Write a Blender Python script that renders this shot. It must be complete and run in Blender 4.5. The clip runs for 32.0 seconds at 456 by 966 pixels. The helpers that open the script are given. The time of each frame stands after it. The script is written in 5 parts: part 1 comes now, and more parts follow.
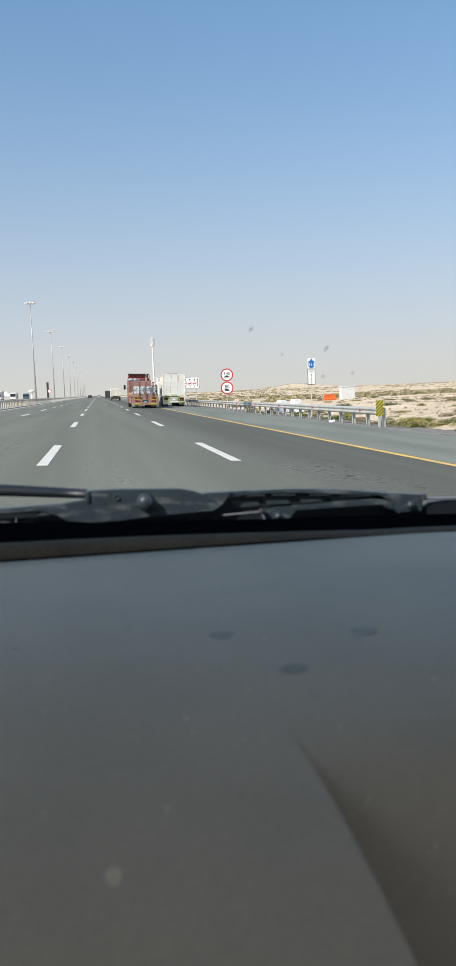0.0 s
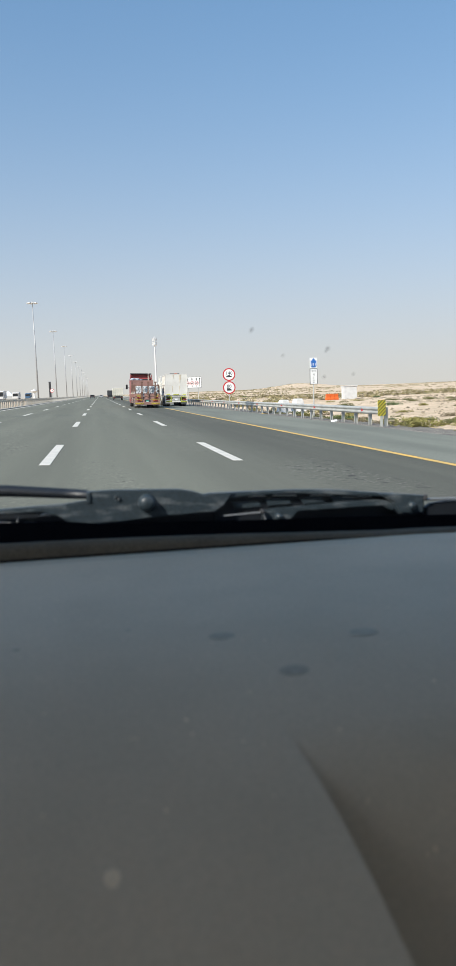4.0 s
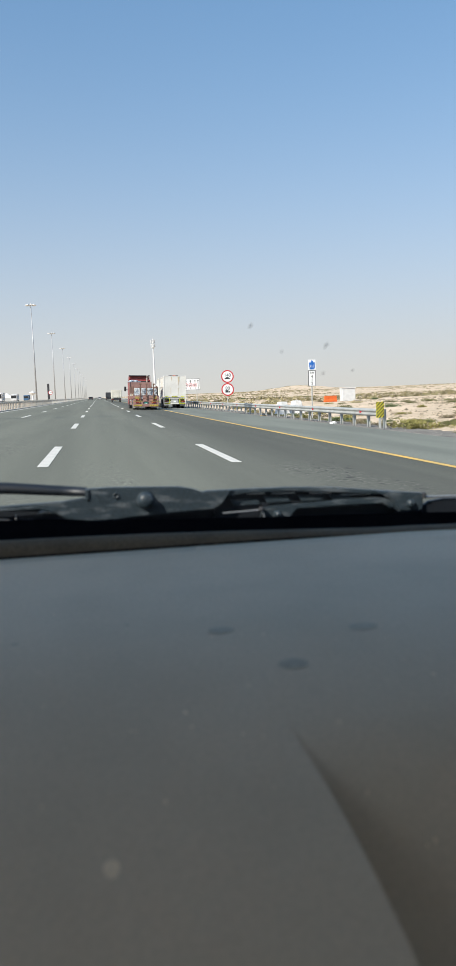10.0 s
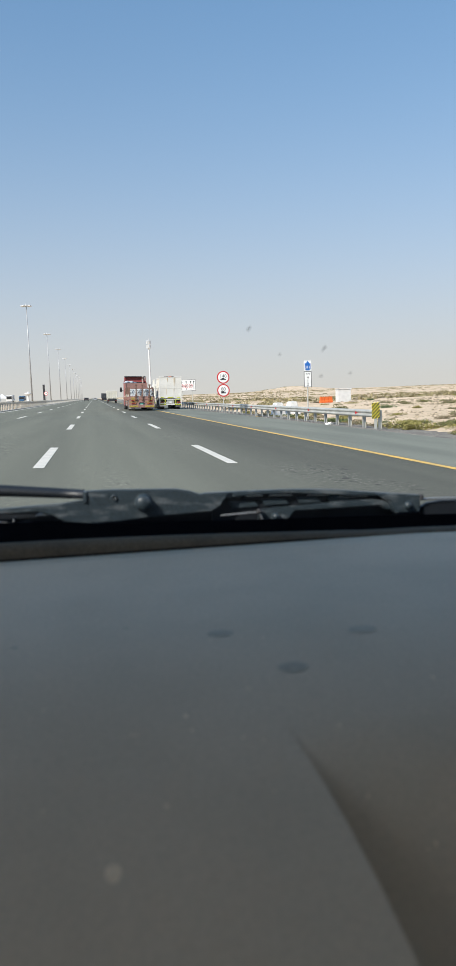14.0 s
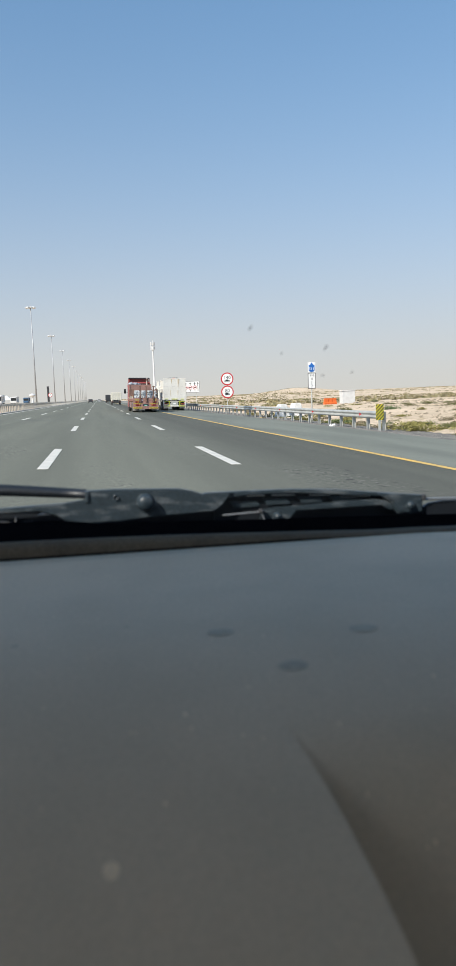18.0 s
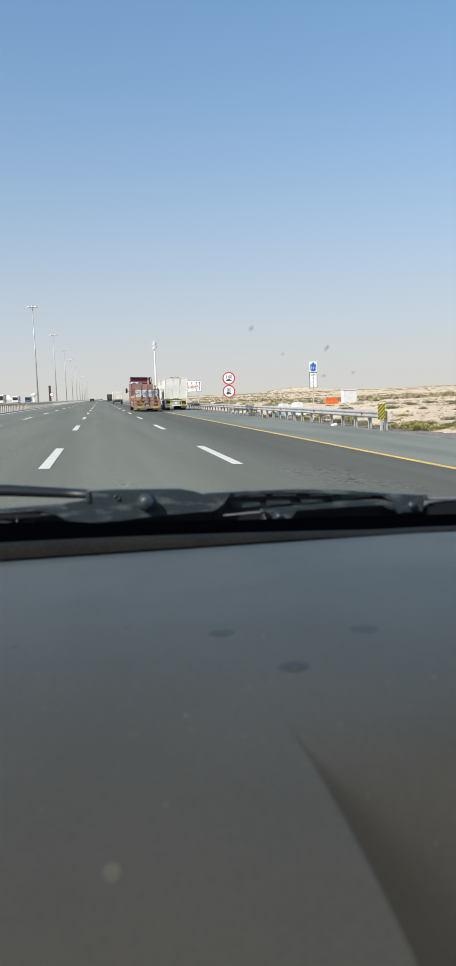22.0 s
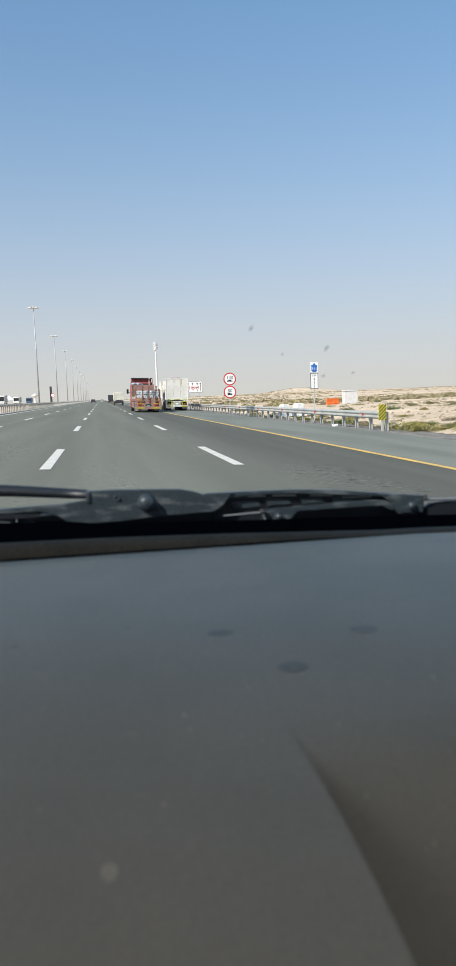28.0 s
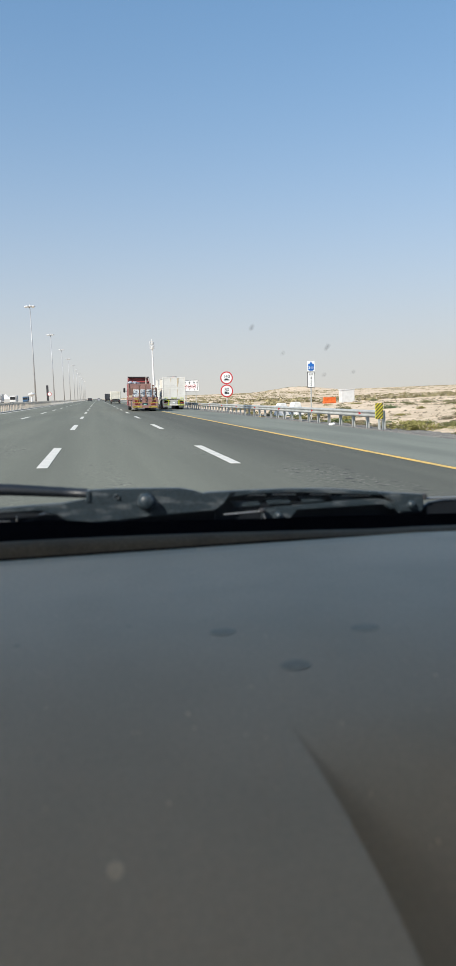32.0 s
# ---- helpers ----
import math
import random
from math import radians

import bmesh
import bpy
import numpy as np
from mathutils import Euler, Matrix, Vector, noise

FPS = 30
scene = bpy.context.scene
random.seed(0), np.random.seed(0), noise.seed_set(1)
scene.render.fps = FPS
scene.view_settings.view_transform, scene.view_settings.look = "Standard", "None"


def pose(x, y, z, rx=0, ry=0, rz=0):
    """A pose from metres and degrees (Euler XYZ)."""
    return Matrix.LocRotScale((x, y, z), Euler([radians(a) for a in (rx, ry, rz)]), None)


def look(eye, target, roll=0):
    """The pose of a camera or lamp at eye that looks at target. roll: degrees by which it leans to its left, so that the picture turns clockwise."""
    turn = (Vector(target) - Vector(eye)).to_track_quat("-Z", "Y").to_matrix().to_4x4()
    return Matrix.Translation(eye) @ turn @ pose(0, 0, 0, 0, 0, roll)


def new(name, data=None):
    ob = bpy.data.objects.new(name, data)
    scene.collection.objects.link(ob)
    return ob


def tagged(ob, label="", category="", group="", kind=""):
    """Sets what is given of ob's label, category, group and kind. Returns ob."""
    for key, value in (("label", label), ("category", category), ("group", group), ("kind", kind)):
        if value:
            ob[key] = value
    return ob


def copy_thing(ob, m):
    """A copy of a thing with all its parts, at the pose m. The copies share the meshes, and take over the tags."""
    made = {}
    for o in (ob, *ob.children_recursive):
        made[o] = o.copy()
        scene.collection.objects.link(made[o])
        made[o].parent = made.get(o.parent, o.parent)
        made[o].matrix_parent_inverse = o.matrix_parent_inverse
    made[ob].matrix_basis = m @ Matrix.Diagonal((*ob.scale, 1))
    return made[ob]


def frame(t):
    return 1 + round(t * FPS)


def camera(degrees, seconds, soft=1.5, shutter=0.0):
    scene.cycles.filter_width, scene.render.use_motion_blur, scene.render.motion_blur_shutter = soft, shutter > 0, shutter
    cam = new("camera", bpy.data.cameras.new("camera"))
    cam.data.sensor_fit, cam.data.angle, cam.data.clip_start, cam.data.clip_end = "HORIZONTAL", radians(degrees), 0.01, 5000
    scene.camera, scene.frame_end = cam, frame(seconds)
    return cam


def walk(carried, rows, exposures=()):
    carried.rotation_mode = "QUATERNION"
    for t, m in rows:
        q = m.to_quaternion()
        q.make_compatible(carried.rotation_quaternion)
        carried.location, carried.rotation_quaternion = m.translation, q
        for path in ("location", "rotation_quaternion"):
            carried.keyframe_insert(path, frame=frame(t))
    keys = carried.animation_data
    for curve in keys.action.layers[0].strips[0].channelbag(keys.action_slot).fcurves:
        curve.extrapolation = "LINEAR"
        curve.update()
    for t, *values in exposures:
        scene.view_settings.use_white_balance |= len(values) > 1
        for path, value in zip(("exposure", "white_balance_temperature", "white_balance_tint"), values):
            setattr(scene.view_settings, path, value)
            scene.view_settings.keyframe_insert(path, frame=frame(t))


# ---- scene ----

cam = camera(31.8, 32.0, soft=1.25)
cam.data.dof.use_dof = True
cam.data.dof.focus_distance = 60.0
cam.data.dof.aperture_fstop = 14.0

# seconds, place, pitch, roll, yaw of the phone held over the dashboard
PATH = [
    (0.0, -0.0033, 0.0000, 1.2558, -6.603, 2.30, -9.214),
    (0.5, -0.0049, 0.0000, 1.2533, -6.605, 2.30, -9.180),
    (1.0, -0.0035, 0.0000, 1.2536, -6.559, 2.30, -9.216),
    (1.5, -0.0016, 0.0000, 1.2541, -6.601, 2.30, -9.221),
    (2.0, -0.0011, 0.0000, 1.2537, -6.622, 2.30, -9.190),
    (2.5, -0.0013, 0.0000, 1.2568, -6.658, 2.30, -9.218),
    (3.0, -0.0007, 0.0000, 1.2532, -6.607, 2.30, -9.163),
    (3.5, -0.0012, 0.0000, 1.2572, -6.624, 2.30, -9.090),
    (5.5, -0.0017, 0.0000, 1.2554, -6.589, 2.30, -9.036),
    (6.0, -0.0028, 0.0000, 1.2540, -6.574, 2.30, -9.040),
    (6.5, -0.0026, 0.0000, 1.2540, -6.573, 2.30, -9.033),
    (7.0, -0.0027, 0.0000, 1.2544, -6.612, 2.30, -9.080),
    (7.5, -0.0023, 0.0000, 1.2537, -6.568, 2.30, -9.066),
    (8.0, -0.0013, 0.0000, 1.2536, -6.569, 2.30, -9.115),
    (8.5, -0.0018, 0.0000, 1.2533, -6.607, 2.30, -9.100),
    (9.0, -0.0019, 0.0000, 1.2522, -6.566, 2.30, -9.102),
    (9.5, -0.0019, 0.0000, 1.2507, -6.527, 2.30, -9.142),
    (10.0, -0.0023, 0.0000, 1.2500, -6.485, 2.30, -9.171),
    (10.5, -0.0024, 0.0000, 1.2502, -6.475, 2.30, -9.131),
    (11.0, -0.0022, 0.0000, 1.2487, -6.471, 2.30, -9.122),
    (11.5, -0.0028, 0.0000, 1.2499, -6.431, 2.30, -9.158),
    (12.0, -0.0048, 0.0000, 1.2507, -6.361, 2.30, -9.090),
    (12.5, -0.0060, 0.0000, 1.2496, -6.369, 2.30, -9.174),
    (13.0, -0.0074, 0.0000, 1.2510, -6.255, 2.30, -9.249),
    (13.5, -0.0071, 0.0000, 1.2512, -6.349, 2.30, -9.365),
    (14.0, -0.0054, 0.0000, 1.2524, -6.436, 2.30, -9.475),
    (14.5, -0.0041, 0.0000, 1.2512, -6.407, 2.30, -9.446),
    (16.5, -0.0037, 0.0000, 1.2520, -6.425, 2.30, -9.403),
    (17.0, -0.0028, 0.0000, 1.2494, -6.377, 2.30, -9.300),
    (17.5, -0.0027, 0.0000, 1.2504, -6.320, 2.30, -9.282),
    (18.0, -0.0024, 0.0000, 1.2494, -6.313, 2.30, -9.189),
    (18.5, -0.0016, 0.0000, 1.2499, -6.341, 2.30, -9.218),
    (19.0, -0.0020, 0.0000, 1.2526, -6.401, 2.30, -9.250),
    (19.5, -0.0016, 0.0000, 1.2524, -6.409, 2.30, -9.262),
    (20.0, -0.0014, 0.0000, 1.2499, -6.340, 2.30, -9.197),
    (20.5, -0.0006, 0.0000, 1.2506, -6.335, 2.30, -9.141),
    (21.0, -0.0012, 0.0000, 1.2512, -6.287, 2.30, -9.091),
    (21.5, -0.0016, 0.0000, 1.2505, -6.350, 2.30, -9.076),
    (22.0, -0.0016, 0.0000, 1.2505, -6.350, 2.30, -9.076),
    (22.5, -0.0021, 0.0000, 1.2497, -6.314, 2.30, -9.040),
    (23.0, -0.0021, 0.0000, 1.2505, -6.311, 2.30, -9.040),
    (23.5, -0.0014, 0.0000, 1.2506, -6.318, 2.30, -9.070),
    (24.0, -0.0020, 0.0000, 1.2501, -6.335, 2.30, -9.005),
    (24.5, -0.0020, 0.0000, 1.2510, -6.342, 2.30, -9.106),
    (26.5, -0.0010, 0.0000, 1.2506, -6.356, 2.30, -9.102),
    (27.0, -0.0011, 0.0000, 1.2507, -6.334, 2.30, -9.089),
    (27.5, -0.0002, 0.0000, 1.2498, -6.337, 2.30, -9.112),
    (28.0, 0.0000, 0.0000, 1.2498, -6.296, 2.30, -9.006),
    (28.5, 0.0000, 0.0000, 1.2496, -6.327, 2.30, -9.004),
    (29.0, 0.0000, 0.0000, 1.2496, -6.327, 2.30, -9.004),
    (29.5, -0.0018, 0.0000, 1.2492, -6.404, 2.30, -8.956),
    (30.0, -0.0038, 0.0000, 1.2509, -6.424, 2.30, -8.995),
    (30.5, -0.0049, 0.0000, 1.2495, -6.365, 2.30, -9.075),
    (31.0, -0.0052, 0.0000, 1.2497, -6.315, 2.30, -9.185),
    (31.5, -0.0057, 0.0000, 1.2500, -6.320, 2.30, -9.147),
    (32.0, -0.0049, 0.0000, 1.2502, -6.389, 2.30, -9.235),
]
walk(cam, [(t, pose(x, y, z, 90 + p, r, w)) for t, x, y, z, p, r, w in PATH], exposures=[(0.0, 0.46), (3.0, 0.46), (8.0, 0.49), (11.5, 0.49), (14.0, 0.43), (19.0, 0.43), (24.0, 0.46), (28.0, 0.44), (32.0, 0.45)])

# ---- light ----
SUN_EL, SUN_ROT = radians(39), radians(234)
world = bpy.data.worlds.new("world")
scene.world = world
world.use_nodes = True
wn = world.node_tree
sky = wn.nodes.new("ShaderNodeTexSky")
sky.sky_type = "NISHITA"
sky.sun_disc = False
sky.sun_elevation, sky.sun_rotation = SUN_EL, SUN_ROT
sky.air_density, sky.dust_density, sky.ozone_density = 1.0, 0.5, 1.0
wn.nodes["Background"].inputs["Strength"].default_value = 0.113
# dusty haze that thickens evenly towards the horizon all round
def sky_math(kind, a, b=None):
    node = wn.nodes.new("ShaderNodeMath")
    node.operation = kind
    for k, v in enumerate((a, b)):
        if isinstance(v, float):
            node.inputs[k].default_value = v
        elif v is not None:
            wn.links.new(v, node.inputs[k])
    return node.outputs[0]


way, sep, haze, up = (wn.nodes.new("ShaderNode" + k) for k in ("TexCoord", "SeparateXYZ", "Mix", "CombineXYZ"))
wn.links.new(way.outputs["Generated"], sep.inputs[0])
height = sky_math("MAXIMUM", sep.outputs["Z"], 0.0)
layer = sky_math("POWER", sky_math("DIVIDE", height, 0.20), 1.35)
fall = sky_math("EXPONENT", sky_math("MULTIPLY", layer, -1.0))
# the clear air above the haze keeps an even blue
for k in ("X", "Y"):
    wn.links.new(sep.outputs[k], up.inputs[k])
wn.links.new(sky_math("ADD", sky_math("MULTIPLY", height, 0.62), 0.20), up.inputs["Z"])
wn.links.new(up.outputs[0], sky.inputs["Vector"])
deep = wn.nodes.new("ShaderNodeHueSaturation")
deep.inputs["Hue"].default_value, deep.inputs["Saturation"].default_value, deep.inputs["Value"].default_value = 0.4935, 1.17, 1.20
haze.data_type = "RGBA"
haze.inputs[7].default_value = (4.40, 4.30, 4.10, 1)
wn.links.new(fall, haze.inputs[0])
wn.links.new(sky.outputs["Color"], deep.inputs["Color"])
wn.links.new(deep.outputs["Color"], haze.inputs[6])
wn.links.new(haze.outputs[2], wn.nodes["Background"].inputs["Color"])
sun_data = bpy.data.lights.new("sun", "SUN")
sun_data.energy, sun_data.angle, sun_data.color = 4.2, radians(0.6), (1.0, 0.94, 0.85)
sun = new("sun", sun_data)
to_sun = Vector((math.sin(SUN_ROT) * math.cos(SUN_EL), math.cos(SUN_ROT) * math.cos(SUN_EL), math.sin(SUN_EL)))
sun.matrix_basis = look((0, 0, 60), Vector((0, 0, 60)) - to_sun)

# ---- materials ----
def material(name, color, rough=0.6, metal=0.0, var=0.15, scale=8.0, fine=120.0, bump=0.1, color2=None, spec=0.5, rnd=0.0, blotch=(0.42, 0.62), stretch=None):
    """A surface with stains at one scale and grain at a finer one."""
    m = bpy.data.materials.new(name)
    m.use_nodes = True
    nt = m.node_tree
    n, link = nt.nodes, nt.links.new
    b = n["Principled BSDF"]
    co = n.new("ShaderNodeTexCoord")
    big, small = n.new("ShaderNodeTexNoise"), n.new("ShaderNodeTexNoise")
    for node, s, d in ((big, scale, 5), (small, fine, 3)):
        node.inputs["Scale"].default_value = s
        node.inputs["Detail"].default_value = d
        if stretch and node is big:
            mp = n.new("ShaderNodeMapping")
            mp.inputs["Scale"].default_value = stretch
            link(co.outputs["Object"], mp.inputs["Vector"])
            link(mp.outputs["Vector"], node.inputs["Vector"])
        else:
            link(co.outputs["Object"], node.inputs["Vector"])
    ramp = n.new("ShaderNodeMapRange")
    ramp.inputs[1].default_value, ramp.inputs[2].default_value = blotch
    link(big.outputs["Fac"], ramp.inputs[0])
    mix = n.new("ShaderNodeMix")
    mix.data_type = "RGBA"
    c2 = color2 or tuple(c * (1 - 2 * var) for c in color)
    mix.inputs[6].default_value, mix.inputs[7].default_value = (*color, 1), (*c2, 1)
    link(ramp.outputs[0], mix.inputs[0])
    hsv = n.new("ShaderNodeHueSaturation")
    val = n.new("ShaderNodeMapRange")
    val.inputs[1].default_value, val.inputs[2].default_value = 0.3, 0.7
    val.inputs[3].default_value, val.inputs[4].default_value = 1 - var, 1 + var
    link(small.outputs["Fac"], val.inputs[0])
    out = val.outputs[0]
    if rnd:
        info = n.new("ShaderNodeObjectInfo")
        r = n.new("ShaderNodeMapRange")
        r.inputs[3].default_value, r.inputs[4].default_value = 1 - rnd, 1 + rnd
        link(info.outputs["Random"], r.inputs[0])
        mul = n.new("ShaderNodeMath")
        mul.operation = "MULTIPLY"
        link(out, mul.inputs[0]), link(r.outputs[0], mul.inputs[1])
        out = mul.outputs[0]
    link(out, hsv.inputs["Value"])
    link(mix.outputs[2], hsv.inputs["Color"])
    link(hsv.outputs["Color"], b.inputs["Base Color"])
    b.inputs["Metallic"].default_value = metal
    b.inputs["Specular IOR Level"].default_value = spec
    rr = n.new("ShaderNodeMapRange")
    rr.inputs[3].default_value, rr.inputs[4].default_value = max(0.02, rough - 0.08), min(1.0, rough + 0.08)
    link(big.outputs["Fac"], rr.inputs[0])
    link(rr.outputs[0], b.inputs["Roughness"])
    if bump:
        bp = n.new("ShaderNodeBump")
        bp.inputs["Strength"].default_value = bump
        bp.inputs["Distance"].default_value = 0.4 / fine
        link(small.outputs["Fac"], bp.inputs["Height"])
        link(bp.outputs["Normal"], b.inputs["Normal"])
    return m


ASPHALT = material("asphalt", (0.168, 0.170, 0.132), 0.85, 0, 0.26, 0.8, 38, 0.5, (0.134, 0.136, 0.107), 0.3, 0, (0.36, 0.66), (1.0, 0.03, 1.0))


def ravel(m, light, dark):
    """Patches where the road's surface has lost its fines and single chips and pits show."""
    nt = m.node_tree
    n, link = nt.nodes, nt.links.new
    b = n["Principled BSDF"]
    base = b.inputs["Base Color"].links[0].from_socket
    co = n.new("ShaderNodeTexCoord")
    facs = []
    for scale, detail, lo, hi, stretch in ((0.55, 3, 0.50, 0.66, (1.0, 0.22, 1.0)), (17.0, 2, 0.56, 0.66, (1.0, 0.55, 1.0)), (9.0, 2, 0.60, 0.68, (1.0, 0.45, 1.0))):
        mp, tex, ramp = n.new("ShaderNodeMapping"), n.new("ShaderNodeTexNoise"), n.new("ShaderNodeMapRange")
        mp.inputs["Scale"].default_value = stretch
        tex.inputs["Scale"].default_value, tex.inputs["Detail"].default_value = scale, detail
        ramp.inputs[1].default_value, ramp.inputs[2].default_value = lo, hi
        link(co.outputs["Object"], mp.inputs["Vector"]), link(mp.outputs["Vector"], tex.inputs["Vector"]), link(tex.outputs["Fac"], ramp.inputs[0])
        facs.append(ramp.outputs[0])
    for f, colour in ((facs[1], light), (facs[2], dark)):
        mul, mix = n.new("ShaderNodeMath"), n.new("ShaderNodeMix")
        mul.operation = "MULTIPLY"
        link(facs[0], mul.inputs[0]), link(f, mul.inputs[1])
        mix.data_type = "RGBA"
        mix.inputs[7].default_value = (*colour, 1)
        link(mul.outputs[0], mix.inputs[0]), link(base, mix.inputs[6])
        base = mix.outputs[2]
    link(base, b.inputs["Base Color"])


ravel(ASPHALT, (0.27, 0.265, 0.215), (0.07, 0.07, 0.058))
SHOULDER = material("shoulder_asphalt", (0.205, 0.214, 0.176), 0.9, 0, 0.20, 0.7, 40, 0.4, (0.160, 0.168, 0.140), 0.3, 0, (0.38, 0.64), (1.0, 0.12, 1.0))
PAINT_WHITE = material("road_paint_white", (0.69, 0.655, 0.575), 0.6, 0, 0.06, 3, 40, 0.03, (0.58, 0.555, 0.49))
PAINT_YELLOW = material("road_paint_yellow", (0.76, 0.47, 0.10), 0.65, 0, 0.1, 1.2, 40, 0.1, (0.60, 0.40, 0.12))
SAND = material("sand", (0.67, 0.53, 0.385), 0.95, 0, 0.24, 0.09, 2.6, 0.6, (0.52, 0.41, 0.29), 0.1)
GRAVEL = material("gravel", (0.235, 0.215, 0.185), 0.95, 0, 0.3, 1.2, 14, 0.9, (0.15, 0.14, 0.125), 0.2)
STONE = material("stone", (0.25, 0.235, 0.21), 0.9, 0, 0.25, 3, 20, 0.3, (0.15, 0.142, 0.13), 0.3)
CLOD = material("clods", (0.38, 0.31, 0.22), 0.95, 0, 0.3, 0.5, 6, 0.2, (0.20, 0.165, 0.115), 0.1)
GALV = material("galvanised_steel", (0.50, 0.50, 0.465), 0.5, 0.3, 0.08, 1.5, 30, 0.05, (0.41, 0.41, 0.385), 0.5, 0.06)
MAST = material("mast_steel", (0.40, 0.41, 0.42), 0.55, 0.4, 0.06, 0.6, 10, 0.0)
LAMP_WHITE = material("lamp_housing", (0.64, 0.64, 0.63), 0.5, 0, 0.05, 2, 20, 0.0)
TOWER_WHITE = material("tower_paint", (0.66, 0.66, 0.65), 0.5, 0, 0.04, 0.4, 6, 0.0)
DRUM_YELLOW = material("yellow_plastic", (0.70, 0.52, 0.05), 0.5, 0, 0.08, 3, 30, 0.03)
DARK = material("dark_fittings", (0.035, 0.036, 0.04), 0.6, 0, 0.1, 3, 40, 0.05)
SIGN_WHITE = material("sign_white", (0.82, 0.82, 0.80), 0.4, 0, 0.03, 2, 20, 0.0)
SIGN_RED = material("sign_red", (0.55, 0.03, 0.035), 0.4, 0, 0.05, 2, 20, 0.0)
SIGN_BLACK = material("sign_black", (0.03, 0.03, 0.032), 0.5, 0, 0.05, 2, 20, 0.0)
SIGN_BLUE = material("sign_blue", (0.012, 0.13, 0.46), 0.4, 0, 0.05, 2, 20, 0.0)
LEAF = [material("leaves_" + k, c, 0.7, 0, 0.25, 3, 30, 0.1, c2, 0.2, 0.2) for k, c, c2 in (
    ("olive", (0.17, 0.17, 0.07), (0.11, 0.12, 0.05)), ("yellow", (0.27, 0.245, 0.082), (0.19, 0.175, 0.065)),
    ("dry", (0.24, 0.20, 0.12), (0.15, 0.13, 0.085)), ("green", (0.12, 0.16, 0.07), (0.08, 0.115, 0.05)))]
TWIG = material("twigs", (0.20, 0.15, 0.10), 0.9, 0, 0.2, 3, 30, 0.1)
FAR_SCRUB = material("far_scrub", (0.27, 0.235, 0.13), 0.9, 0, 0.3, 0.05, 1.0, 0.0, (0.19, 0.17, 0.10), 0.1)
RED = material("cab_red_paint", (0.30, 0.055, 0.053), 0.45, 0, 0.08, 1.2, 25, 0.03, (0.26, 0.065, 0.06))
ROSE = material("faded_trailer_paint", (0.315, 0.178, 0.150), 0.75, 0, 0.12, 1.6, 30, 0.1, (0.25, 0.145, 0.125), 0.3, 0.08)
RUST = material("rusty_stake", (0.20, 0.112, 0.085), 0.85, 0, 0.2, 2.5, 30, 0.15, (0.13, 0.08, 0.065), 0.3, 0.15)
WHITE_BODY = material("white_truck_paint", (0.68, 0.665, 0.615), 0.6, 0, 0.05, 0.9, 12, 0.04, (0.63, 0.61, 0.555))
STREAK = material("rust_streak", (0.52, 0.39, 0.22), 0.8, 0, 0.25, 3, 20, 0.05, (0.60, 0.52, 0.38))
CREAM = material("cream_tipper_paint", (0.66, 0.63, 0.54), 0.6, 0, 0.07, 0.9, 12, 0.04)
TYRE = material("tyre_rubber", (0.075, 0.072, 0.068), 0.88, 0, 0.2, 4, 40, 0.2, (0.155, 0.147, 0.135), 0.2)
RIM = material("wheel_rim", (0.42, 0.41, 0.39), 0.6, 0.2, 0.12, 4, 40, 0.05, (0.30, 0.28, 0.25))
BILLET = material("aluminium_billet", (0.44, 0.46, 0.48), 0.5, 0.35, 0.1, 3, 30, 0.05, (0.35, 0.37, 0.39), 0.5, 0.12)
BILLET_END = material("sawn_billet_end", (0.68, 0.71, 0.72), 0.45, 0.25, 0.06, 6, 60, 0.05, None, 0.5, 0.08)
TIMBER = material("bearer_timber", (0.52, 0.36, 0.13), 0.8, 0, 0.15, 4, 40, 0.1)
CHEV_YELLOW = material("chevron_yellow", (0.60, 0.47, 0.05), 0.5, 0, 0.12, 4, 40, 0.0)
LIME_YELLOW = material("fluorescent_yellow", (0.62, 0.66, 0.03), 0.5, 0, 0.10, 4, 40, 0.0)
WORN_YELLOW = material("worn_yellow_plate", (0.46, 0.33, 0.09), 0.7, 0, 0.18, 5, 40, 0.05, (0.36, 0.25, 0.10))
LIGHT_RED = material("tail_light_red", (0.20, 0.022, 0.018), 0.3, 0, 0.12, 6, 60, 0.0)
LIGHT_ORANGE = material("indicator_orange", (0.42, 0.15, 0.035), 0.3, 0, 0.1, 6, 60, 0.0)
HAZARD_YELLOW = material("hazard_yellow", (0.76, 0.66, 0.03), 0.4, 0, 0.06, 4, 40, 0.0)
PLATE_GREEN = material("plate_green", (0.03, 0.28, 0.22), 0.4, 0, 0.05, 4, 40, 0.0)
STRAP = material("strap", (0.62, 0.62, 0.58), 0.7, 0, 0.1, 6, 40, 0.0)
STRAP_YELLOW = material("strap_yellow", (0.62, 0.42, 0.12), 0.7, 0, 0.1, 6, 40, 0.0)
TARP = material("folded_tarpaulin", (0.42, 0.46, 0.50), 0.6, 0, 0.2, 4, 20, 0.2, (0.16, 0.20, 0.26))
ORANGE = material("orange_plastic", (0.80, 0.16, 0.03), 0.5, 0, 0.08, 3, 30, 0.03)
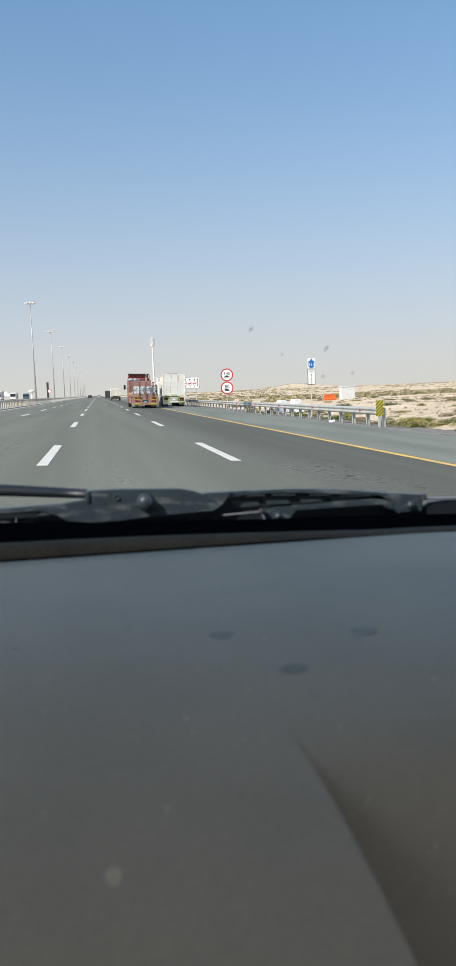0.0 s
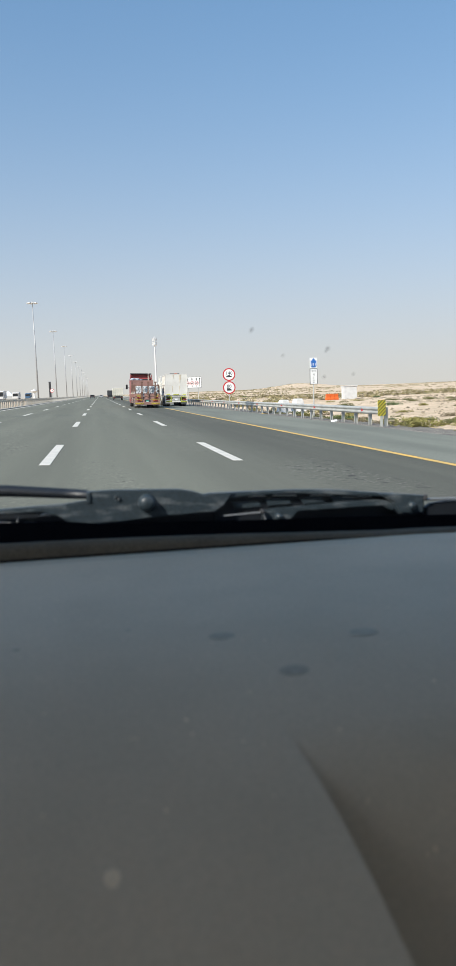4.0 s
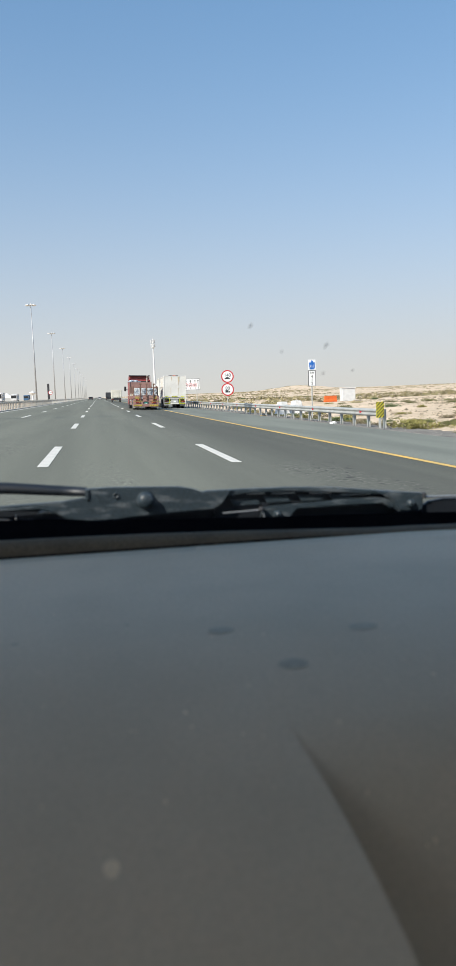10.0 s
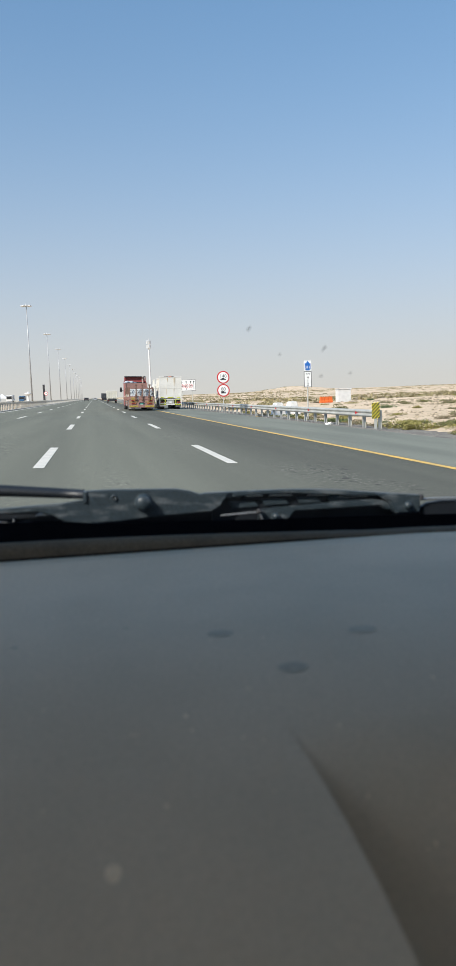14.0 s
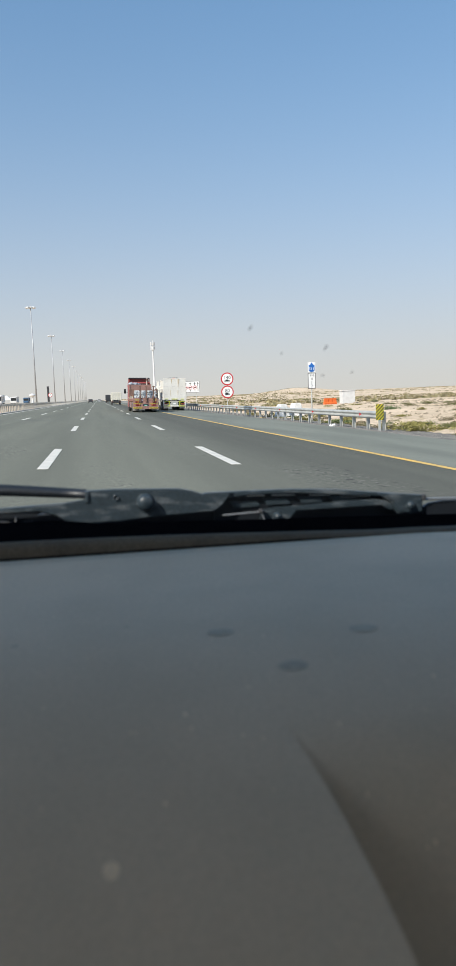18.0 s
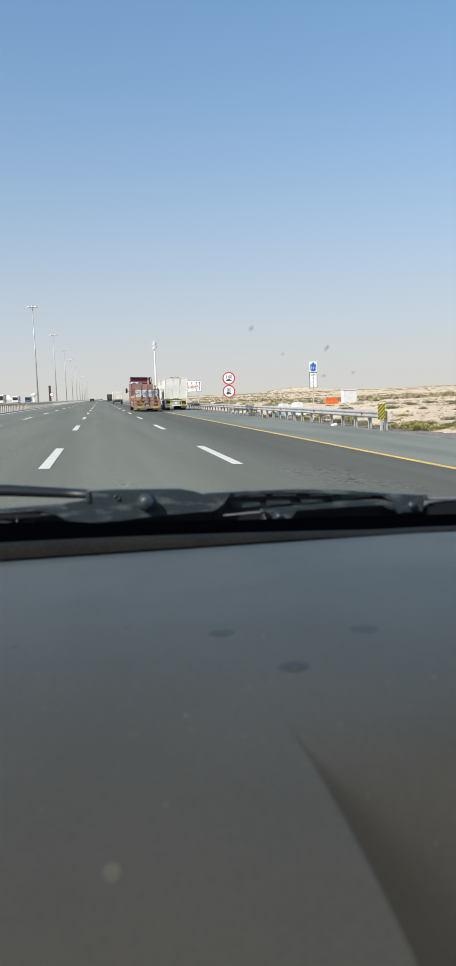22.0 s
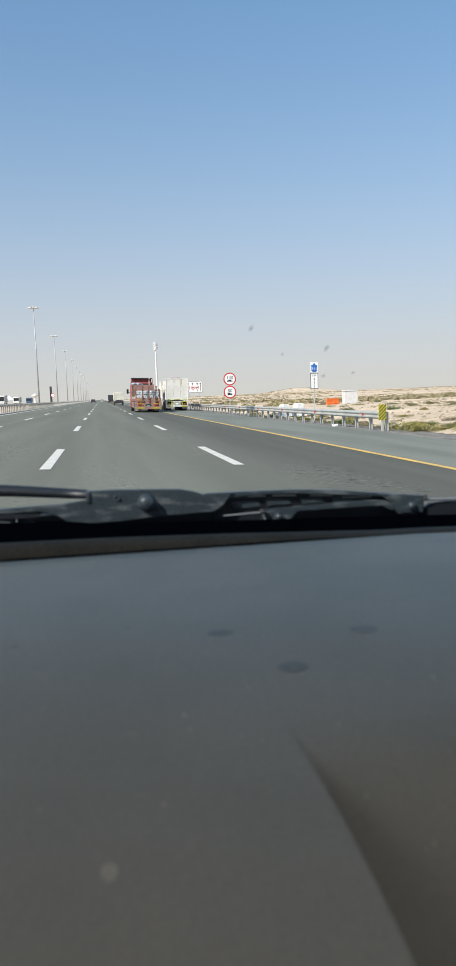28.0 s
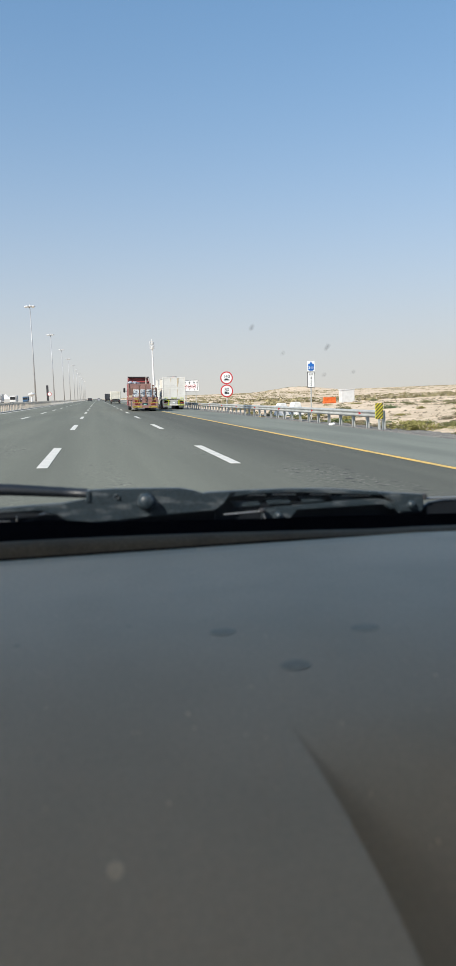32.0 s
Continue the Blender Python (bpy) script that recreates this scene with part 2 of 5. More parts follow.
BARRIER_WHITE = material("white_barrier", (0.76, 0.76, 0.74), 0.6, 0, 0.06, 2, 20, 0.03, (0.60, 0.60, 0.58))
GLASS_DARK = material("dark_window", (0.02, 0.022, 0.025), 0.08, 0, 0.05, 2, 20, 0.0)
DASH = material("dashboard_plastic", (0.585, 0.455, 0.312), 0.52, 0, 0.06, 6, 260, 0.12, (0.530, 0.418, 0.290), 0.197)
GRAIN = material("grained_trim", (0.108, 0.085, 0.056), 0.7, 0, 0.18, 9, 230, 0.4, (0.085, 0.067, 0.045), 0.14)
BLACK = material("black_frit", (0.004, 0.004, 0.005), 1.0, 0, 0.1, 4, 60, 0.0, None, 0.0)
WIPER = material("wiper_paint", (0.026, 0.038, 0.047), 0.42, 0, 0.22, 75, 260, 0.08, (0.098, 0.112, 0.122), 0.5, 0.0, (0.52, 0.70), (0.35, 1.0, 1.2))
WIPER_RUBBER = material("wiper_rubber", (0.012, 0.015, 0.020), 0.45, 0, 0.15, 12, 150, 0.05)
ROD = material("wiper_rod", (0.45, 0.45, 0.45), 0.4, 0.7, 0.05, 12, 150, 0.0)
LINING = material("cabin_lining", (0.34, 0.303, 0.25), 0.9, 0, 0.05, 4, 60, 0.05)
SMUDGE = material("dashboard_smudge", (0.42, 0.335, 0.222), 0.5, 0, 0.1, 20, 200, 0.0)
DUST = material("dust_fleck", (0.82, 0.64, 0.43), 0.9, 0, 0.1, 20, 200, 0.0)
BUG = material("insect_mark", (0.42, 0.42, 0.42), 0.8, 0, 0.2, 60, 400, 0.0)

BUG.node_tree.nodes["Principled BSDF"].inputs["Alpha"].default_value = 0.24


def glass_material():
    m = bpy.data.materials.new("windscreen_glass")
    m.use_nodes = True
    n, link = m.node_tree.nodes, m.node_tree.links.new
    n.clear()
    out, mix = n.new("ShaderNodeOutputMaterial"), n.new("ShaderNodeMixShader")
    clear, gloss, fres = n.new("ShaderNodeBsdfTransparent"), n.new("ShaderNodeBsdfGlossy"), n.new("ShaderNodeFresnel")
    clear.inputs[0].default_value = (0.97, 0.985, 0.98, 1)
    gloss.inputs["Roughness"].default_value = 0.02
    fres.inputs["IOR"].default_value = 1.10
    link(fres.outputs[0], mix.inputs[0]), link(clear.outputs[0], mix.inputs[1]), link(gloss.outputs[0], mix.inputs[2])
    link(mix.outputs[0], out.inputs[0])
    return m


GLASS = glass_material()


def wear_lanes(m):
    """The outer lane, which the lorries use, is the darker one; tyres polish pale tracks."""
    n, link = m.node_tree.nodes, m.node_tree.links.new
    co, sp, lane, mul = (n.new("ShaderNode" + k) for k in ("TexCoord", "SeparateXYZ", "MapRange", "Mix"))
    link(co.outputs["Object"], sp.inputs[0])
    link(sp.outputs["X"], lane.inputs[0])
    lane.interpolation_type = "SMOOTHSTEP"
    lane.inputs[1].default_value, lane.inputs[2].default_value = 0.9, 4.6
    mul.data_type, mul.blend_type = "RGBA", "MULTIPLY"
    mul.inputs[7].default_value = (0.66, 0.65, 0.66, 1)
    b = n["Principled BSDF"].inputs["Base Color"]
    src = b.links[0].from_socket
    link(lane.outputs[0], mul.inputs[0])
    link(src, mul.inputs[6])
    link(mul.outputs[2], b)


wear_lanes(ASPHALT)

# ---- building blocks ----
def part(name, bm, mat, parent=None, label="", smooth=False):
    me = bpy.data.meshes.new(name)
    bm.to_mesh(me)
    bm.free()
    me.materials.append(mat)
    if smooth:
        for f in me.polygons:
            f.use_smooth = True
    ob = new(name, me)
    if parent is not None:
        ob.parent = parent
    if label:
        tagged(ob, label)
    return ob


def shared(name, mesh, parent, m, label=""):
    """One more piece on mesh data that other pieces use."""
    ob = new(name, mesh)
    ob.parent = parent
    ob.matrix_basis = m
    if label:
        tagged(ob, label)
    return ob


def thing(name, label, category, m=None, group="", kind=""):
    ob = new(name)
    ob.empty_display_size = 0.2
    if m is not None:
        ob.matrix_basis = m
    return tagged(ob, label, category, group, kind)


def box(x0, x1, y0, y1, z0, z1, bevel=0.0, bm=None, m=None):
    bm = bm or bmesh.new()
    r = bmesh.ops.create_cube(bm, size=1.0, matrix=(m or Matrix()) @ Matrix.Translation(((x0 + x1) / 2, (y0 + y1) / 2, (z0 + z1) / 2)) @ Matrix.Diagonal((x1 - x0, y1 - y0, z1 - z0, 1)))
    if bevel:
        edges = {e for v in r["verts"] for e in v.link_edges}
        bmesh.ops.bevel(bm, geom=list(edges), offset=bevel, segments=1, affect="EDGES")
    return bm


def rod(p0, p1, r0, r1=None, seg=10, bm=None, caps=True):
    bm = bm or bmesh.new()
    p0, p1 = Vector(p0), Vector(p1)
    d = p1 - p0
    bmesh.ops.create_cone(bm, cap_ends=caps, segments=seg, radius1=r0, radius2=r0 if r1 is None else r1, depth=d.length,
                          matrix=Matrix.Translation((p0 + p1) / 2) @ d.to_track_quat("Z", "Y").to_matrix().to_4x4())
    return bm


def plate(outline, y0, y1, bevel=0.0, bm=None):
    """An outline of (x, z) given a thickness along y."""
    bm = bm or bmesh.new()
    a = [bm.verts.new((x, y0, z)) for x, z in outline]
    f = bm.faces.new(a)
    ext = bmesh.ops.extrude_face_region(bm, geom=[f])
    vs = [v for v in ext["geom"] if isinstance(v, bmesh.types.BMVert)]
    bmesh.ops.translate(bm, verts=vs, vec=(0, y1 - y0, 0))
    bmesh.ops.recalc_face_normals(bm, faces=bm.faces)
    if bevel:
        rim = [e for e in bm.edges if all(abs(v.co.y - y0) < 1e-6 for v in e.verts)]
        bmesh.ops.bevel(bm, geom=rim, offset=bevel, segments=2, affect="EDGES")
    return bm


def lathe(profile, axis="x", seg=28):
    """A profile of (radius, along) turned round an axis."""
    bm = bmesh.new()
    rings = []
    for r, a in profile:
        ring = []
        for k in range(seg):
            t = 2 * math.pi * k / seg
            c, s = r * math.cos(t), r * math.sin(t)
            ring.append(bm.verts.new((a, c, s) if axis == "x" else (c, a, s) if axis == "y" else (c, s, a)))
        rings.append(ring)
    for p, q in zip(rings, rings[1:]):
        for k in range(seg):
            bm.faces.new((p[k], p[(k + 1) % seg], q[(k + 1) % seg], q[k]))
    bmesh.ops.recalc_face_normals(bm, faces=bm.faces)
    return bm


def text(name, body, size, mat, parent, m, label=""):
    cu = bpy.data.curves.new(name, "FONT")
    cu.body, cu.size, cu.align_x, cu.align_y, cu.extrude = body, size, "CENTER", "CENTER", 0.002
    tmp = bpy.data.objects.new(name, cu)
    scene.collection.objects.link(tmp)
    me = bpy.data.meshes.new_from_object(tmp.evaluated_get(bpy.context.evaluated_depsgraph_get()))
    bpy.data.objects.remove(tmp)
    me.materials.clear()
    me.materials.append(mat)
    ob = new(name, me)
    ob.parent = parent
    ob.matrix_basis = m
    return tagged(ob, label) if label else ob


FALL = 0.040
TILT = math.degrees(math.atan(FALL))


def lerp(a, b, t):
    return a + (b - a) * t


def road_z(x):
    return -FALL * max(-12.0, min(13.0, x))


# ---- road ----
def strip(name, mat, x0, x1, y0, y1, lift, parent=None, kind="", label="", category="", nx=2, dy=40.0, thick=0.02):
    bm = bmesh.new()
    ny = max(1, int((y1 - y0) / dy))
    grid = [[bm.verts.new((x0 + (x1 - x0) * i / nx, y0 + (y1 - y0) * j / ny, road_z(x0 + (x1 - x0) * i / nx) + lift)) for i in range(nx + 1)] for j in range(ny + 1)]
    for j in range(ny):
        for i in range(nx):
            bm.faces.new((grid[j][i], grid[j][i + 1], grid[j + 1][i + 1], grid[j + 1][i]))
    if thick:
        ext = bmesh.ops.extrude_face_region(bm, geom=list(bm.faces))
        bmesh.ops.translate(bm, verts=[v for v in ext["geom"] if isinstance(v, bmesh.types.BMVert)], vec=(0, 0, -thick))
        bmesh.ops.recalc_face_normals(bm, faces=bm.faces)
    ob = part(name, bm, mat, parent)
    return tagged(ob, label, category, "", kind)


LINE_LEFT, LINE_MID_L, LINE_MID_R, LINE_EDGE = -4.70, -1.06, 2.57, 6.25
road = strip("road", ASPHALT, -8.4, 6.38, -60, 4400, 0.0, None, "structure", "dark grey worn asphalt motorway carriageway", "road", 6, 60, 0.25)
strip("hard_shoulder", SHOULDER, 6.38, 10.7, -60, 4400, 0.004, None, "structure", "paler asphalt hard shoulder beside the motorway", "road", 2, 60, 0.25)
strip("opposite_carriageway", ASPHALT, -48.0, -30.0, -60, 4400, -0.15, None, "structure", "grey asphalt carriageway beyond the sandy median", "road", 2, 200, 0.25)
strip("kerb_left", material("concrete_edge", (0.42, 0.40, 0.36), 0.9, 0, 0.1, 1, 20, 0.1), -8.75, -8.4, -60, 2500, 0.06, None, "structure", "low pale concrete kerb along the median", "kerb", 1, 60, 0.3)

dash_bm = box(-0.10, 0.10, 0, 6.0, 0, 0.004)
dash_mesh = bpy.data.meshes.new("lane_dash")
dash_bm.to_mesh(dash_mesh)
dash_bm.free()
dash_mesh.materials.append(PAINT_WHITE)
for line, first, count in ((LINE_MID_L, -3.3, 90), (LINE_MID_R, -2.8, 90), (LINE_LEFT, -3.0, 90)):
    for k in range(count):
        shared("lane_dash", dash_mesh, road, pose(line, first + 18 * k, road_z(line) + 0.003, 0, TILT, 0))
edge_line = strip("edge_line", PAINT_YELLOW, LINE_EDGE - 0.09, LINE_EDGE + 0.09, -60, 2500, 0.006, road, "", "continuous yellow painted edge line", "", 1, 20, 0)
strip("edge_line", PAINT_WHITE, -8.0, -7.82, -60, 2500, 0.005, road, "", "", "", 1, 20, 0)

# ---- desert ----
def rise(x, y):
    """The height of the sand."""
    z = road_z(x)
    if -14.5 < x < 13.0:
        return z - 0.30
    off = min(1.0, (x - 13.0) / 12.0) if x > 0 else min(1.0, (-14.5 - x) / 10.0)
    d = math.hypot(x, y)
    far = min(1.0, d / 500.0)
    n = noise.noise(Vector((x * 0.030, y * 0.018, 0.3)))
    n2 = noise.noise(Vector((x * 0.12, y * 0.10, 4.3)))
    n3 = noise.noise(Vector((x * 0.0040, y * 0.0030, 9.1)))
    if x < 0:
        return z - 0.12 + off * (0.10 * n + 0.05 * n2) + far * 0.6 * n3
    hill = 7.5 * math.exp(-((x - 265) / 42) ** 2 - ((y - 1050) / 120) ** 2) + 1.6 * math.exp(-((x - 640) / 160) ** 2 - ((y - 1350) / 260) ** 2)
    return z - 0.14 + off * (0.10 + (0.25 + 0.4 * far) * n + 0.20 * n2 + 0.25) + far * (1.4 * n3 - 0.7) + hill


def axis_steps(values):
    out = []
    for a, b, s in values:
        k = int(round((b - a) / s))
        out += [a + (b - a) * i / k for i in range(k)]
    return out + [values[-1][1]]


xs = axis_steps([(-4000, -1000, 600), (-1000, -200, 80), (-200, -60, 14), (-60, -14.5, 3.5), (-14.5, 13, 27.5 / 6), (13, 45, 0.8), (45, 120, 2.5), (120, 400, 9), (400, 1200, 40), (1200, 4200, 500)])
ys = axis_steps([(-120, 10, 26), (10, 90, 1.0), (90, 260, 4), (260, 800, 14), (800, 2000, 50), (2000, 4500, 250)])
verts = [(x, y, rise(x, y)) for y in ys for x in xs]
nx = len(xs)
faces = [(j * nx + i, j * nx + i + 1, (j + 1) * nx + i + 1, (j + 1) * nx + i) for j in range(len(ys) - 1) for i in range(nx - 1)]
me = bpy.data.meshes.new("ground")
me.from_pydata(verts, [], faces)
me.materials.append(SAND)
for f in me.polygons:
    f.use_smooth = True
ground = tagged(new("ground", me), "pale beige desert sand reaching the horizon", "ground", "", "structure")

# gravel verge between the shoulder and the sand
bm = bmesh.new()
rows_v = []
for j in range(0, 261):
    y = 8 + j * 0.6 if j < 160 else 104 + (j - 160) * 10.0
    row = []
    for i in range(9):
        x = 10.7 + i * 0.40
        z = road_z(x) - 0.012 - 0.018 * i + (0.05 * noise.noise(Vector((x * 2.2, y * 1.4, 2.0))) if i else 0.0)
        row.append(bm.verts.new((x + 0.2 * noise.noise(Vector((0, y * 0.7, i))) * (i == 8), y, z)))
    rows_v.append(row)
for p, q in zip(rows_v, rows_v[1:]):
    for i in range(8):
        bm.faces.new((p[i], p[i + 1], q[i + 1], q[i]))
tagged(part("gravel_verge", bm, GRAVEL, None, "", True), "grey-brown gravel verge under the crash barrier", "gravel", "", "structure")

rng = random.Random(7)
sv, sf = [], []
OCTA = ((1, 0, 0), (-1, 0, 0), (0, 1, 0), (0, -1, 0), (0, 0, 1), (0, 0, -0.4))
OCTF = ((0, 2, 4), (2, 1, 4), (1, 3, 4), (3, 0, 4), (2, 0, 5), (1, 2, 5), (3, 1, 5), (0, 3, 5))
for k in range(5200):
    y = 14 + 70 * rng.random() ** 1.5
    x = 10.75 + 2.6 * rng.random() ** 1.2
    s = rng.uniform(0.018, 0.065)
    o = len(sv)
    for v in OCTA:
        sv.append((x + v[0] * s * rng.uniform(0.6, 1.3), y + v[1] * s * rng.uniform(0.6, 1.3), road_z(x) - 0.03 - 0.045 * (x - 10.7) + v[2] * s * rng.uniform(0.5, 1.0)))
    sf += [(a + o, b + o, c + o) for a, b, c in OCTF]
me = bpy.data.meshes.new("loose_stones")
me.from_pydata(sv, [], sf)
me.materials.append(STONE)
tagged(new("loose_stones", me), "loose grey stones scattered on the gravel verge", "stones", "", "stuff")

# stones and clods on the sand
cv, cf = [], []
for k in range(23000):
    y = 24 + 196 * rng.random() ** 1.3 if k < 17000 else 24 + 60 * rng.random()
    x = 14.2 + (6 + y * 0.40) * rng.random()
    if noise.noise(Vector((x * 0.07, y * 0.05, 5.5))) < rng.uniform(-0.3, 0.25):
        continue
    s = (0.05 + 0.17 * rng.random() ** 2.2) * (0.22 + y / 105)
    o = len(cv)
    z = rise(x, y)
    for v in OCTA:
        cv.append((x + v[0] * s * rng.uniform(0.6, 1.4), y + v[1] * s * rng.uniform(0.6, 1.4), z + v[2] * s * rng.uniform(0.4, 0.8)))
    cf += [(a + o, b + o, c + o) for a, b, c in OCTF]
me = bpy.data.meshes.new("desert_stones")
me.from_pydata(cv, [], cf)
me.materials.append(CLOD)
tagged(new("desert_stones", me), "pale stones and clods strewn on the desert sand", "stones", "", "stuff")

# ---- shrubs ----
def shrub_mesh(seed, mat, leaves=640, twigs=26, flat=0.62):
    r = random.Random(seed)
    v, f, mats = [], [], []
    lobes = [(r.uniform(-0.55, 0.55), r.uniform(-0.45, 0.45), r.uniform(0.45, 0.95)) for _ in range(6)]
    for k in range(leaves):
        lx, ly, lr = r.choice(lobes)
        a, e = r.uniform(0, 2 * math.pi), math.asin(r.uniform(0.0, 1.0))
        q = lr * r.uniform(0.55, 1.05) * 0.62
        c = Vector((lx + q * math.cos(a) * math.cos(e), ly + q * math.sin(a) * math.cos(e), max(0.02, q * math.sin(e) * flat * 1.7)))
        d = Vector((math.cos(a) * math.cos(e), math.sin(a) * math.cos(e), 0.12 + 0.8 * math.sin(e))).normalized()
        side = d.cross(Vector((r.uniform(-1, 1), r.uniform(-1, 1), r.uniform(-1, 1)))).normalized()
        ln, w = r.uniform(0.05, 0.13), r.uniform(0.018, 0.042)
        o = len(v)
        v += [c - side * w, c + side * w, c + d * ln + side * w * 0.4, c + d * ln - side * w * 0.4]
        f.append((o, o + 1, o + 2, o + 3))
        mats.append(0)
    for k in range(twigs):
        lx, ly, lr = r.choice(lobes)
        tip = Vector((lx + r.uniform(-0.4, 0.4), ly + r.uniform(-0.4, 0.4), r.uniform(0.12, 0.42)))
        base = Vector((lx * 0.2, ly * 0.2, -0.03))
        o = len(v)
        s = Vector((0.012, 0.0, 0)) if k % 2 else Vector((0, 0.012, 0))
        v += [base - s, base + s, tip + s * 0.3, tip - s * 0.3]
        f.append((o, o + 1, o + 2, o + 3))
        mats.append(1)
    out = []
    for name, which, m in (("foliage", 0, mat), ("twigs", 1, TWIG)):
        me = bpy.data.meshes.new(name)
        used = [q for q, w in zip(f, mats) if w == which]
        first = used[0][0]
        me.from_pydata(v[first:used[-1][-1] + 1], [], [tuple(i - first for i in q) for q in used])
        me.materials.append(m)
        out.append(me)
    return out


SHRUBS = [[shrub_mesh(31 * i + j, LEAF[i]) for j in range(3)] for i in range(4)]
SHRUB_LABEL = ("low olive desert shrub growing on the sand", "low yellow-green desert shrub growing on the sand", "dry brownish desert shrub growing on the sand", "bushy green desert shrub growing on the sand")


def shrub(x, y, size, kind):
    leaves, twigs = SHRUBS[kind][rng.randrange(3)]
    ob = thing("shrub", SHRUB_LABEL[kind], "shrub", None, "desert shrubs")
    ob.matrix_basis = pose(x, y, rise(x, y) - 0.02, 0, 0, rng.uniform(0, 360)) @ Matrix.Diagonal((size * rng.uniform(1.1, 1.5), size * rng.uniform(1.1, 1.5), size * rng.uniform(0.55, 0.85), 1))
    shared("foliage", leaves, ob, Matrix())
    shared("twigs", twigs, ob, Matrix())
    return ob


# a line of yellow-green shrubs behind the barrier, then scattered clumps
for k in range(26):
    y = 24 + 2.9 * k + rng.uniform(-1.4, 1.4)
    shrub(14.0 + rng.uniform(-0.4, 1.6) + (y - 24) * 0.012, y, rng.uniform(0.30, 0.68), rng.choice((1, 1, 0, 2, 3)))
for k in range(14):
    y = 34 + 2.2 * k + rng.uniform(-0.8, 0.8)
    shrub(13.3 + rng.uniform(0.0, 1.3), y, rng.uniform(0.32, 0.60), rng.choice((0, 1, 3, 0, 2)))
for k in range(22):
    y = 25 + 20 * rng.random()
    shrub(14.0 + 5.5 * rng.random() ** 1.6 + 0.12 * (y - 25), y, rng.uniform(0.28, 0.66), rng.choice((0, 2, 1, 2, 0, 3)))
for x, y, size, kind in ((13.6, 33.5, 0.95, 1), (13.7, 44.5, 0.8, 3), (13.5, 52.0, 0.7, 1), (13.9, 29.0, 0.5, 1)):
    shrub(x, y, size, kind)
for k in range(150):
    y = 40 + 150 * rng.random()
    x = 18 + (y * 0.42) * rng.random()
    if noise.noise(Vector((x * 0.06, y * 0.05, 1.7))) < -0.12:
        continue
    shrub(x, y, rng.uniform(0.3, 0.85), rng.choice((0, 0, 2, 2, 1, 1, 3)))
# dull bushes close behind the barrier's posts
state = rng.getstate()
for k in range(20):
    shrub(13.2 + rng.uniform(0.0, 0.8), 33.5 + 2.0 * k + rng.uniform(-0.7, 0.7), rng.uniform(0.34, 0.62), rng.choice((0, 2, 0, 1, 2)))
rng.setstate(state)
fv, ff = [], []
for k in range(14000):
    y = 110 + 1400 * rng.random() ** 1.25
    x = 17 + (y * 0.62) * rng.random()
    if y < 420 and rng.random() < 0.6:
        continue
    if noise.noise(Vector((x * 0.012, y * 0.007, 3.7))) + 0.5 * noise.noise(Vector((x * 0.05, y * 0.03, 8.0))) < rng.uniform(-0.25, 0.25):
        continue
    s = rng.uniform(0.22, 0.75) * (1.0 + y / 1400)
    z = rise(x, y)
    for q in range(9):
        a = rng.uniform(0, 6.283)
        c = Vector((x + rng.uniform(-1.4, 1.4) * s, y + rng.uniform(-1.4, 1.4) * s, z + rng.uniform(0.0, 0.45) * s))
        o = len(fv)
        w = s * rng.uniform(0.3, 0.6)
        fv += [c + Vector((w * math.cos(a), w * math.sin(a), -0.12)), c - Vector((w * math.cos(a), w * math.sin(a), 0.12)), c + Vector((rng.uniform(-0.2, 0.2), rng.uniform(-0.2, 0.2), w * 0.5))]
        ff.append((o, o + 1, o + 2))
me = bpy.data.meshes.new("far_scrub")
me.from_pydata(fv, [], ff)
me.materials.append(FAR_SCRUB)
tagged(new("far_scrub", me), "distant dark olive scrub dotted over the desert", "scrub", "", "stuff")

# ---- crash barriers ----
W_PROFILE = ((0.0, 0.44), (0.055, 0.465), (0.085, 0.50), (0.085, 0.535), (0.02, 0.585), (0.02, 0.615), (0.085, 0.665), (0.085, 0.70), (0.055, 0.735), (0.0, 0.76))


def beam_mesh(length, flip):
    bm = bmesh.new()
    s = -1.0 if flip else 1.0
    a = [bm.verts.new((-s * d, 0, z)) for d, z in W_PROFILE]
    b = [bm.verts.new((-s * d, length, z)) for d, z in W_PROFILE]
    for i in range(len(a) - 1):
        bm.faces.new((a[i], a[i + 1], b[i + 1], b[i]))
    back = bmesh.ops.extrude_face_region(bm, geom=list(bm.faces))
    bmesh.ops.translate(bm, verts=[v for v in back["geom"] if isinstance(v, bmesh.types.BMVert)], vec=(s * 0.006, 0, 0))
    bmesh.ops.recalc_face_normals(bm, faces=bm.faces)
    me = bpy.data.meshes.new("beam")
    bm.to_mesh(me)
    bm.free()
    me.materials.append(GALV)
    return me


def post_mesh():
    bm = box(-0.06, 0.06, -0.005, 0.005, -0.35, 0.74)
    box(-0.065, -0.055, -0.055, 0.055, -0.35, 0.74, 0, bm)
    box(0.055, 0.065, -0.055, 0.055, -0.35, 0.74, 0, bm)
    me = bpy.data.meshes.new("post")
    bm.to_mesh(me)
    bm.free()
    me.materials.append(GALV)
    return me


